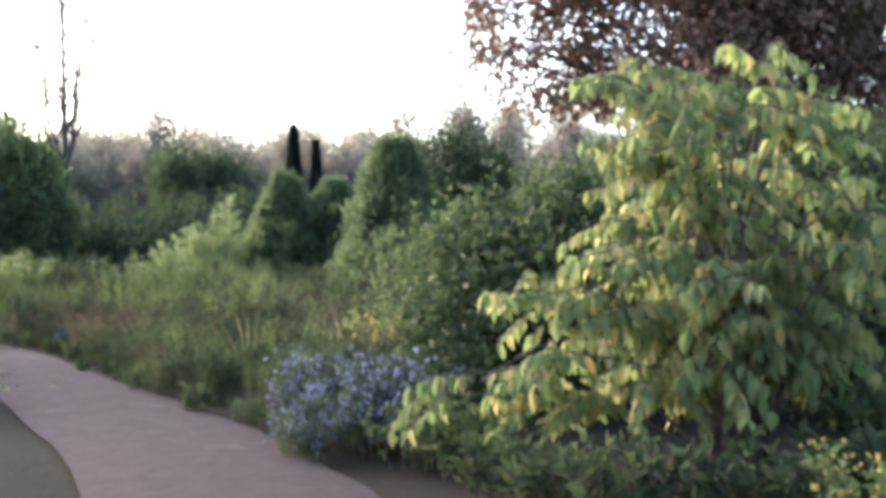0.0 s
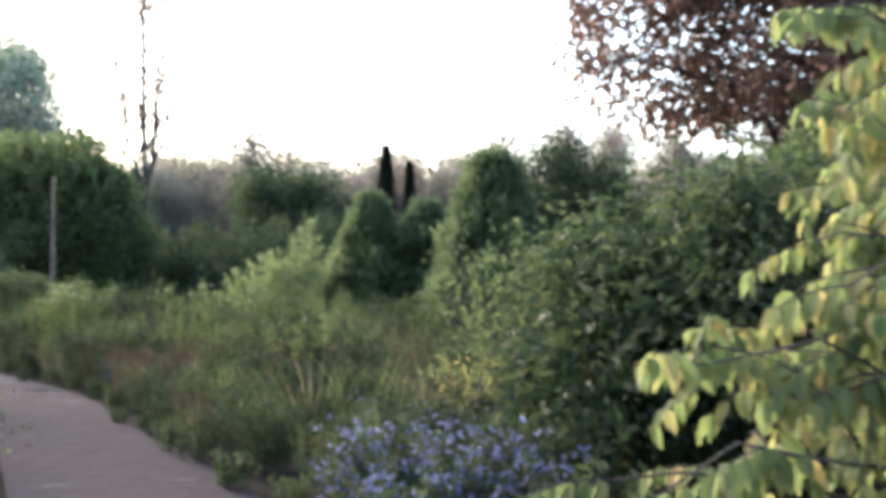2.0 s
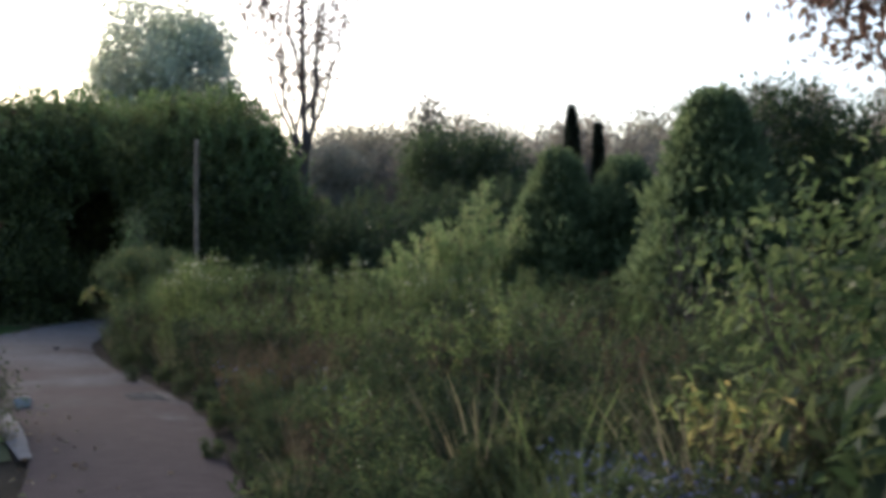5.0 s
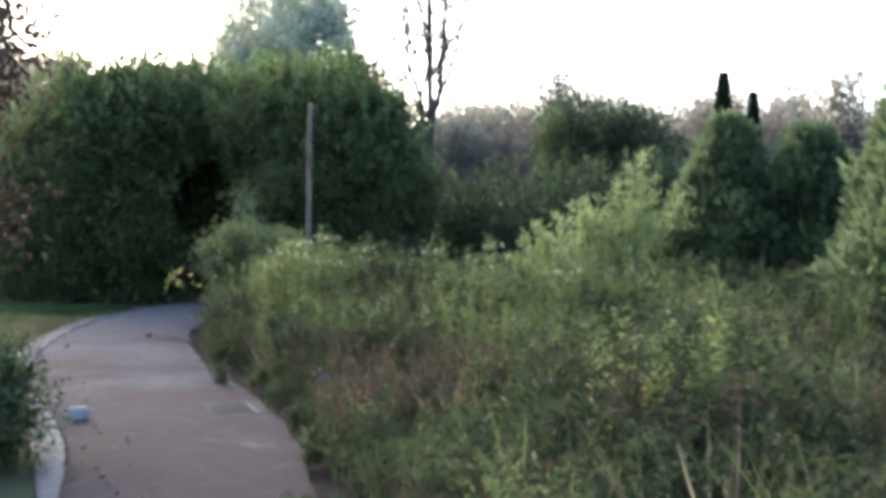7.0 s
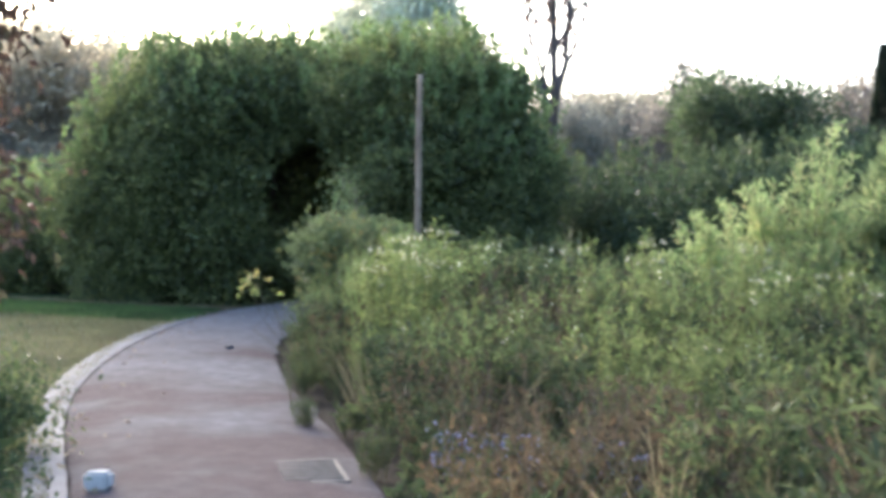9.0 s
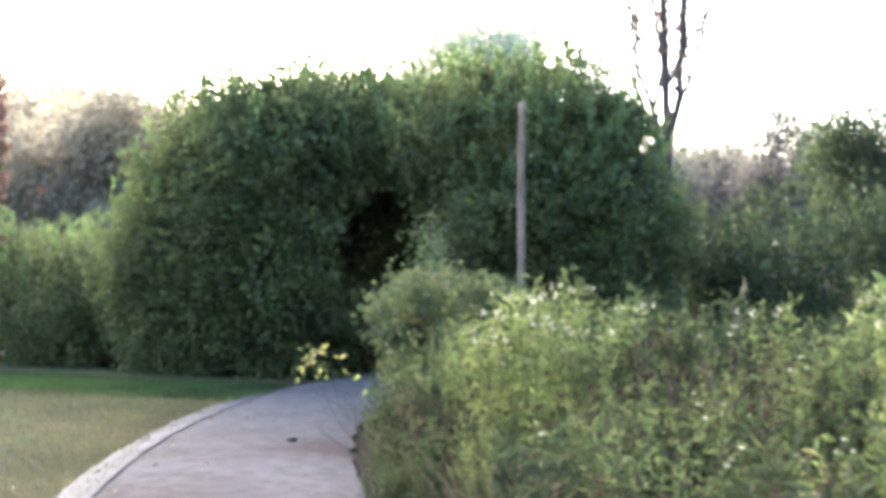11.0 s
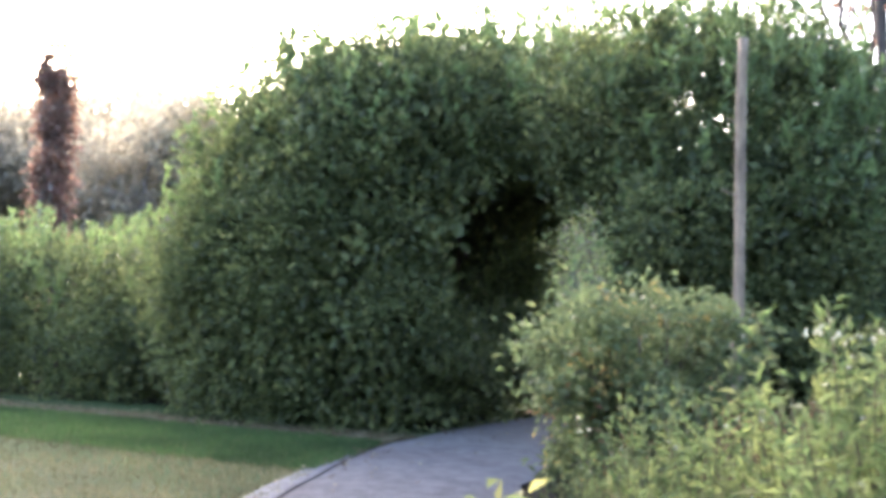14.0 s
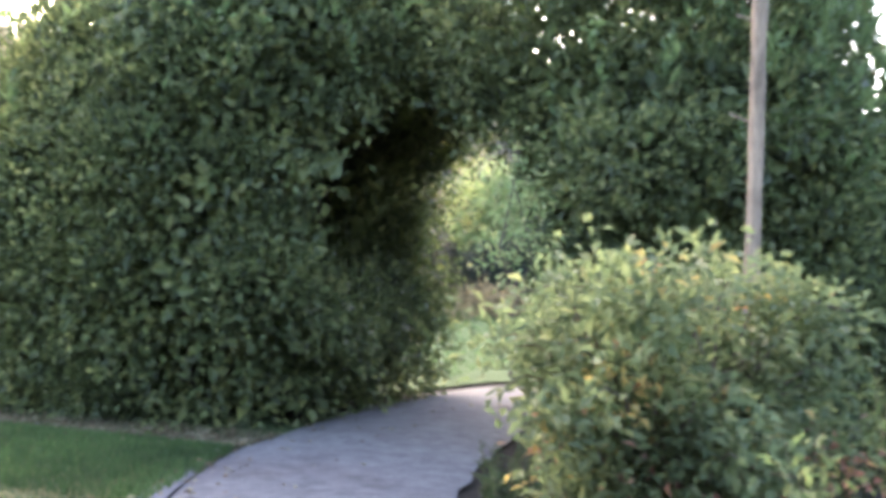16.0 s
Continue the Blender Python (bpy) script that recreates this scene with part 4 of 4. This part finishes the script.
tree("small_tree", 53, -7.2, 35.0, 4.9, [((-0.2, 0, 3.75), (1.1, 1.0, 0.75)), ((0.95, 0, 3.45), (0.9, 0.9, 0.75)), ((-0.9, 0, 3.5), (0.7, 0.8, 0.75)), ((0.3, 0, 2.4), (1.6, 1.0, 0.95)), ((1.9, 0, 2.3), (1.0, 1.0, 0.9))], 16000, 0.13, 0.06, DARK_LEAF, BARK,
     "small dark green tree standing above the hedge", trunk_r=0.1, hang=0.1, shell=0.5, per_twig=12, spread=0.18)
tree("red_leaved_tree", 54, -8.62, 15.85, 3.6, [((0, 0, 2.95), (0.75, 0.8, 0.45)), ((0.0, 0.1, 1.75), (0.6, 0.7, 0.45))], 6500, 0.09, 0.05, WINE_LEAF, BARK, "small tree with dark red leaves by the lawn", trunk_r=0.07, hang=0.5, shell=0.6, per_twig=10, spread=0.15)
# distance haze is carried by this tree's pale leaf colour
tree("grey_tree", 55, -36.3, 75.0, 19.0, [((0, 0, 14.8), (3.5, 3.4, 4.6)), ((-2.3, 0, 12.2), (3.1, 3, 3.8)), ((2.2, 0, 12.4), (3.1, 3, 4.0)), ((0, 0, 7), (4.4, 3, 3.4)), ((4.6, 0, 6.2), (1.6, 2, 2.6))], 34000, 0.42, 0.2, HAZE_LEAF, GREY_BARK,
     "tall grey-green tree far behind the hedge, haze painted into its leaves", trunk_r=0.3, hang=0.2, shell=0.7, per_twig=14, spread=0.5, clumps=40, clump_r=0.3)


def thin_tree():
    """A tall, nearly bare tree: steep limbs from a low fork, with a few last leaves."""
    rng = np.random.default_rng(61)
    ob = thing("bare_tree", -10.55, 32.6, 0, "tall thin nearly bare tree with a few last leaves", "tree")
    pieces, tips = [], []
    main = [np.array([0, 0, -0.1]), np.array([0.05, 0, 4.2]), np.array([-0.05, 0.1, 8.5]), np.array([0.1, 0, 13.5])]
    v, f = tube(main, [0.1, 0.08, 0.05, 0.012], 8)
    trunk = link_mesh("trunk", mesh_from("trunk", v, f), DARK_BARK, ob)
    starts = []
    for e in ((-1.5, 0.2, 9.2), (0.95, -0.3, 9.4), (-0.8, 0.5, 11.5), (0.55, 0.4, 11.0), (-1.3, -0.4, 7.0), (1.2, 0.3, 7.6)):
        foot = np.array((0.05 * np.sign(e[0]), 0.02, 2.6 + 0.9 * abs(e[0])))
        v, f = limb(rng, foot, e, 0.05, 0.014, 9, 0.03, 6)
        link_mesh("limb", mesh_from("limb", v, f), DARK_BARK, trunk)
        starts += [foot + (np.array(e) - foot) * u for u in (0.2, 0.35, 0.5, 0.65, 0.8, 0.92)]
    starts += [np.array((0.03, 0.05, z)) for z in (4.6, 5.2, 5.8, 6.4, 7.0, 7.6, 8.2, 9.0, 10.0, 11.0, 12.0)]
    for a in starts:
        ang = rng.uniform(0, 2 * np.pi)
        ln = rng.uniform(0.9, 2.0)
        spread = rng.uniform(0.25, 0.6)
        b = a + np.array([np.cos(ang) * spread * ln, np.sin(ang) * spread * ln, ln * 0.92])
        pieces.append(limb(rng, a, b, 0.024, 0.009, 6, 0.06, 5))
        for _ in range(4):
            s = a + (b - a) * rng.uniform(0.25, 1)
            e = s + np.array([rng.normal(0, 0.3), rng.normal(0, 0.3), rng.uniform(0.3, 0.9)])
            pieces.append(limb(rng, s, e, 0.009, 0.004, 4, 0.08, 4))
            tips += [s + (e - s) * t for t in rng.uniform(0.2, 1, 8)]
        link_mesh("limb", mesh_from("limb", *joined(pieces[-5:])), DARK_BARK, trunk)
    p = np.array(tips) + rng.normal(0, 0.12, (len(tips), 3))
    stuff_part("foliage", mesh_from("foliage", *leaf_faces(rng, p, rng.normal(0, 1, p.shape), rng.normal(0, 1, p.shape), 0.17, 0.09)), RED_LEAF, ob, "sparse last brown leaves")


thin_tree()

# ---- far woods ----
def far_woods():
    protos = []
    for k, (leaf, h) in enumerate([(FAR_LEAF, 9.0), (FAR_LEAF, 8.0), (DUSK_LEAF, 9.5), (FAR_LEAF, 7.0), (FAR_LEAF, 10.0), (GLARE_LEAF, 9.0), (GLARE_LEAF, 8.0)]):
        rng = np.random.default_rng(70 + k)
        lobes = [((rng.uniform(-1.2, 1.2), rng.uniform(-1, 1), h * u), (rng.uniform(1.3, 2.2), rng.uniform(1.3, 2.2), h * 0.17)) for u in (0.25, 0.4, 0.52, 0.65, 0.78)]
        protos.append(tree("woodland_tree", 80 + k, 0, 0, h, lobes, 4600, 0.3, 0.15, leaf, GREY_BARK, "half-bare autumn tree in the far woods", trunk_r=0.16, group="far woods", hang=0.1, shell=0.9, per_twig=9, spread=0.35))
    rng = np.random.default_rng(90)
    first = list(protos)
    for i in range(230):
        bearing = radians(-26 + 90 * (i + rng.uniform(-0.4, 0.4)) / 230)
        d = rng.uniform(64, 96)
        # trees towards the sun take the leaf with glare painted in
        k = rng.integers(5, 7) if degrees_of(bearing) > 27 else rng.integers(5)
        s = rng.uniform(0.8, 0.97) * d / 80
        s *= 1.55 if degrees_of(bearing) > 36 else 1.17
        m = pose(-math.sin(bearing) * d, math.cos(bearing) * d, 0, 0, 0, rng.uniform(0, 360))
        if protos[k] in first:
            first.remove(protos[k])
            ob = protos[k]
            ob.matrix_basis = m
        else:
            ob = copy_thing(protos[k], m)
        ob.scale = (s, s, s)


def degrees_of(a):
    return a * 180 / math.pi


far_woods()


def ivy_column(seed, x, y, h, r, label):
    rng = np.random.default_rng(seed)
    lobes = [((0.1 * math.sin(i * 2.1), 0, h * (0.12 + 0.76 * i / 6)), (r * (1.05 - 0.06 * i), r, h * 0.13)) for i in range(7)]
    return tree("ivy_covered_tree", seed, x, y, h, lobes, 6000, 0.24, 0.14, CREEPER_LEAF, GREY_BARK, label, trunk_r=0.2, hang=0.5, shell=0.6, per_twig=9, spread=0.14, clumps=10, clump_r=0.12)


ivy_column(101, -37.9, 41.8, 10.0, 0.55, "tall trunk clothed in red-brown creeper")
ivy_column(102, -43.2, 40.2, 11.5, 0.7, "second tall trunk clothed in red creeper")


# ---- meadow plants between path and shrubs ----
def herb(name, seed, height, radius, stems, leaf, stalk, label, leaf_len, leaf_wid, per_stem, flower=None, flowers_per=0, flower_size=0.03, lean=0.25, category="wildflower", bloom=1.0):
    rng = np.random.default_rng(seed)
    ob = thing(name, 0, 0, 0, label, category, "meadow plants")
    pieces, lp, ld, fp = [], [], [], []
    for _ in range(stems):
        a, r = rng.uniform(0, 2 * np.pi), radius * 0.55 * math.sqrt(rng.random())
        foot = np.array([math.cos(a) * r, math.sin(a) * r, -0.03])
        h = height * rng.uniform(0.65, 1.08)
        tip = foot + np.array([math.cos(a) * lean * h * rng.random() + rng.normal(0, 0.06), math.sin(a) * lean * h * rng.random() + rng.normal(0, 0.06), h])
        pieces.append(limb(rng, foot, tip, 0.006, 0.0025, 4, 0.06, 3))
        s = rng.uniform(0.12, 1.0, per_stem) ** 0.8
        q = foot + (tip - foot) * s[:, None] + rng.normal(0, 0.02, (per_stem, 3))
        lp.append(q)
        ang = rng.uniform(0, 2 * np.pi, per_stem)
        ld.append(np.stack([np.cos(ang), np.sin(ang), rng.uniform(0.0, 1.7, per_stem)], 1))
        if flower is not None and flowers_per:
            if rng.random() < bloom:
                fp.append(tip + (foot - tip) * (0.5 * rng.random((flowers_per, 1)) ** 1.5 if flowers_per > 4 else 0.0) + rng.normal(0, 1, (flowers_per, 3)) * np.array([0.05, 0.05, 0.06]))
    stuff_part("stalk_tuft", mesh_from("stalk_tuft", *joined(pieces)), stalk, ob)
    lp, ld = np.concatenate(lp), np.concatenate(ld)
    stuff_part("foliage", mesh_from("foliage", *leaf_faces(rng, lp, ld, rng.normal(0, 0.8, lp.shape) + [0, 0, 0.6], leaf_len, leaf_wid, False, 0.6)), leaf, ob)
    if fp:
        fp = np.repeat(np.concatenate(fp), 5, 0)
        v, f = leaf_faces(rng, fp, rng.normal(0, 1, fp.shape) + [0, 0, 0.4], rng.normal(0, 1, fp.shape), flower_size, flower_size * 0.6)
        stuff_part("blossom", mesh_from("blossom", v, f), flower, ob, "small blossoms at the stem tips")
    return ob


def grass_clump(seed, height, blades, material, label):
    """A tuft of long arching blades."""
    rng = np.random.default_rng(seed)
    ob = thing("meadow_grass", 0, 0, 0, label, "grass", "meadow plants")
    a = rng.uniform(0, 2 * np.pi, blades)
    r = 0.22 * np.sqrt(rng.random(blades))
    p = np.stack([np.cos(a) * r, np.sin(a) * r, np.full(blades, -0.03)], 1)
    out = np.stack([np.cos(a), np.sin(a), np.zeros(blades)], 1)
    along = out * rng.uniform(0.05, 0.4, (blades, 1)) + [0, 0, 1] + rng.normal(0, 0.1, p.shape)
    v, f = leaf_faces(rng, p, along, -out + rng.normal(0, 0.3, p.shape), height, 0.014, True, 0.3)
    stuff_part("blades", mesh_from("blades", v, f), material, ob)
    return ob


def place(proto, x, y, turn, s, sz=1.0, used=set()):
    m = pose(x, y, 0, 0, 0, turn)
    if proto.name in used:
        ob = copy_thing(proto, m)
    else:
        used.add(proto.name)
        ob = proto
        ob.matrix_basis = m
    ob.scale = (s, s, s * sz)
    return ob


def meadow():
    rng = np.random.default_rng(120)
    green = [herb("meadow_herb", 121 + i, 0.8, 0.45, 26, HERB_LEAF, STEM, "green meadow herb going to seed", 0.1, 0.021, 26) for i in range(3)]
    rust = [herb("dying_herb", 131 + i, 0.8, 0.42, 24, RUST_LEAF, DRY, "rusty brown dying meadow herb", 0.072, 0.02, 28) for i in range(2)]
    lime = [herb("goldenrod", 141 + i, 1.25, 0.45, 24, LIME_LEAF, STEM, "bright lime-green tall herb with white flower spikes", 0.068, 0.016, 48, PETAL_WHITE, 2, 0.02, bloom=0.05) for i in range(2)]
    broad = [herb("broad_leaved_herb", 151 + i, 0.5, 0.4, 16, HERB_LEAF, STEM, "low broad-leaved green herb at the path's edge", 0.13, 0.05, 14) for i in range(2)]
    blue = [herb("aster", 161 + i, 0.62, 0.5, 34, HERB_LEAF, STEM, "lavender-blue flowering aster clump", 0.085, 0.02, 34, PETAL_BLUE, 7, 0.032, 0.5) for i in range(2)]
    # the big asters by the path
    for x, y, s in ((-0.88, 8.8, 0.85), (-0.5, 8.5, 0.75), (-0.6, 9.3, 1.0), (-1.0, 9.6, 0.95), (-0.3, 9.0, 0.9)):
        place(blue[rng.integers(2)], x, y, rng.uniform(0, 360), s)
    for x, y, s in ((-1.2, 11.8, 0.68), (-0.8, 12.0, 0.7), (-1.35, 12.4, 0.72), (-0.98, 8.25, 0.55), (-4.72, 16.5, 0.72), (-5.35, 17.0, 0.6), (-3.7, 15.3, 0.6)):
        place(blue[rng.integers(2)], x, y, rng.uniform(0, 360), s)
    # low growth at the foot of the shrubs, and a few golden flowers
    for x, y, s in ((0.15, 7.6, 0.9), (0.3, 7.0, 0.8), (0.5, 6.5, 0.8), (0.85, 6.2, 0.9), (1.3, 6.0, 0.9), (-0.2, 8.0, 0.9), (0.2, 8.4, 1.0), (1.7, 5.9, 0.9), (2.2, 6.2, 1.0), (2.6, 6.8, 1.2), (0.0, 9.6, 1.2), (2.9, 7.6, 1.4)):
        place(broad[rng.integers(2)], x, y, rng.uniform(0, 360), s)
    gold = herb("golden_flower", 171, 0.62, 0.3, 9, LIME_LEAF, STEM, "leafy plant with small golden flowers", 0.1, 0.035, 14, PETAL_GOLD, 4, 0.022)
    for x, y, s in ((1.95, 5.4, 0.9), (2.05, 5.05, 0.85)):
        place(gold, x, y, rng.uniform(0, 360), s)
    spike = herb("flower_spike", 181, 1.62, 0.16, 5, LIME_LEAF, STEM, "tall leafy spike tipped with white flowers", 0.085, 0.02, 60, PETAL_WHITE, 3, 0.026, 0.08, bloom=0.4)
    for x, y, s in ((-7.68, 21.3, 1.06), (-8.62, 22.6, 1.0), (-8.3, 21.7, 1.02), (-5.3, 19.9, 0.92), (-4.2, 19.2, 0.85), (-6.2, 20.9, 0.95), (-7.1, 21.3, 0.96), (-4.6, 20.8, 0.98), (-5.6, 21.6, 1.0), (-3.9, 20.2, 0.85)):
        place(spike, x, y, rng.uniform(0, 360), s)
    yellow = herb("yellowing_herb", 185, 0.85, 0.25, 10, BIG_LEAF, STEM, "yellow-leaved upright meadow herb", 0.1, 0.035, 18)
    for x, y, s in ((-2.78, 15.0, 0.95), (-2.65, 14.85, 0.8), (-1.0, 12.9, 1.0), (-0.7, 12.4, 1.0), (-5.4, 19.0, 0.9), (-6.7, 19.6, 0.9), (-8.2, 21.0, 0.8)):
        place(yellow, x, y, rng.uniform(0, 360), s)
    for x, y, s in ((-7.22, 19.87, 1.02), (-7.3, 19.98, 0.92), (-7.14, 19.95, 0.88), (-7.5, 19.75, 0.95), (-7.57, 19.85, 0.86), (-7.42, 19.7, 0.84), (-6.95, 20.0, 0.86)):
        place(spike, x, y, rng.uniform(0, 360), s)
    for x, y, s in ((-6.75, 19.4, 0.85), (-6.45, 19.7, 0.95), (-6.2, 19.3, 0.9), (-5.95, 19.9, 1.05), (-6.6, 20.0, 0.95)):
        place(rust[rng.integers(2)], x, y, rng.uniform(0, 360), s)
    # tall lime herbs towards the pole
    for x, y, s in ((-7.9, 21.4, 1.1), (-7.5, 21.0, 1.0), (-8.4, 21.8, 1.0), (-7.1, 21.6, 0.95), (-8.0, 22.3, 1.05), (-5.2, 20.2, 0.95), (-4.8, 19.8, 0.9), (-5.7, 20.7, 0.9), (-6.3, 21.0, 0.85), (-4.5, 20.4, 1.05)):
        place(lime[rng.integers(2)], x, y, rng.uniform(0, 360), s)
    for x, y, s in ((-6.6, 21.2, 1.3), (-6.9, 20.6, 1.2), (-6.2, 20.4, 1.15), (-8.9, 22.9, 1.1), (-8.5, 23.2, 1.15), (-6.4, 22.2, 1.2), (-2.2, 17.0, 1.1)):
        place(rust[rng.integers(2)], x, y, rng.uniform(0, 360), s)
    tufts = [grass_clump(191, 0.75, 70, HERB_LEAF, "tuft of long green meadow grass"), grass_clump(192, 0.85, 60, DRY_GRASS, "tuft of long dry tan meadow grass"), grass_clump(193, 0.8, 60, LIME_LEAF, "tuft of long yellow-green meadow grass")]
    for i in range(100):
        y = rng.uniform(11.5, 24.0)
        x = edge_x(PATH_RIGHT, y) + 0.3 + 5.5 * rng.random() ** 1.3
        if math.hypot(x + 9.9, y - 24.2) > 1.2 and x < 1.5:
            place(tufts[rng.choice(3, p=(0.45, 0.25, 0.3))], x, y, rng.uniform(0, 360), rng.uniform(0.75, 1.2) * min(1, 0.6 + 0.15 * (x - edge_x(PATH_RIGHT, y))))
    n = 0
    y = 8.8
    while y < 26.5:
        ex = edge_x(PATH_RIGHT, y)
        far = min(2.2, ex + 9.5) if y > 11.5 else 0.4
        x = ex + (0.14 if y < 20.5 else 0.42)
        while x < far:
            d = x - ex
            px, py = x + rng.normal(0, 0.12), y + rng.normal(0, 0.15)
            u = rng.random()
            tone = noise.noise(Vector((px * 0.45, py * 0.45, 7)))
            if d < 0.55:
                pick, s = (broad if u < 0.6 else green), rng.uniform(0.45, 0.75)
            elif tone > (0.14 if 14 < py < 19.5 else 0.3) and u < 0.75:
                pick, s = rust, rng.uniform(0.8, 1.1)
            elif u < (0.14 if py < 16.5 else 0.48):
                pick, s = lime, rng.uniform(0.5, 0.8)
            elif u < (0.4 if py < 16.5 else 0.62):
                pick, s = rust, rng.uniform(0.7, 1.0)
            else:
                pick, s = green, rng.uniform(0.7, 1.1)
            grow = (1.0 + 0.45 * noise.noise(Vector((px * 0.9, py * 0.9, 2)))) * min(1.0, 0.62 + 0.18 * d) * (1.0 + 0.25 * min(1, max(0, (py - 18) / 4)))
            if math.hypot(px + 10.0, py - 24.2) > 1.3 and math.hypot(px + 1.2, py - 11.8) > 0.75 and not (py < 12 and px > -0.8):
                place(pick[rng.integers(len(pick))], px, py, rng.uniform(0, 360), s * grow)
                n += 1
            x += 0.42 if d < 2.5 else 0.62
        y += 0.5 if y < 20 else 0.62


meadow()
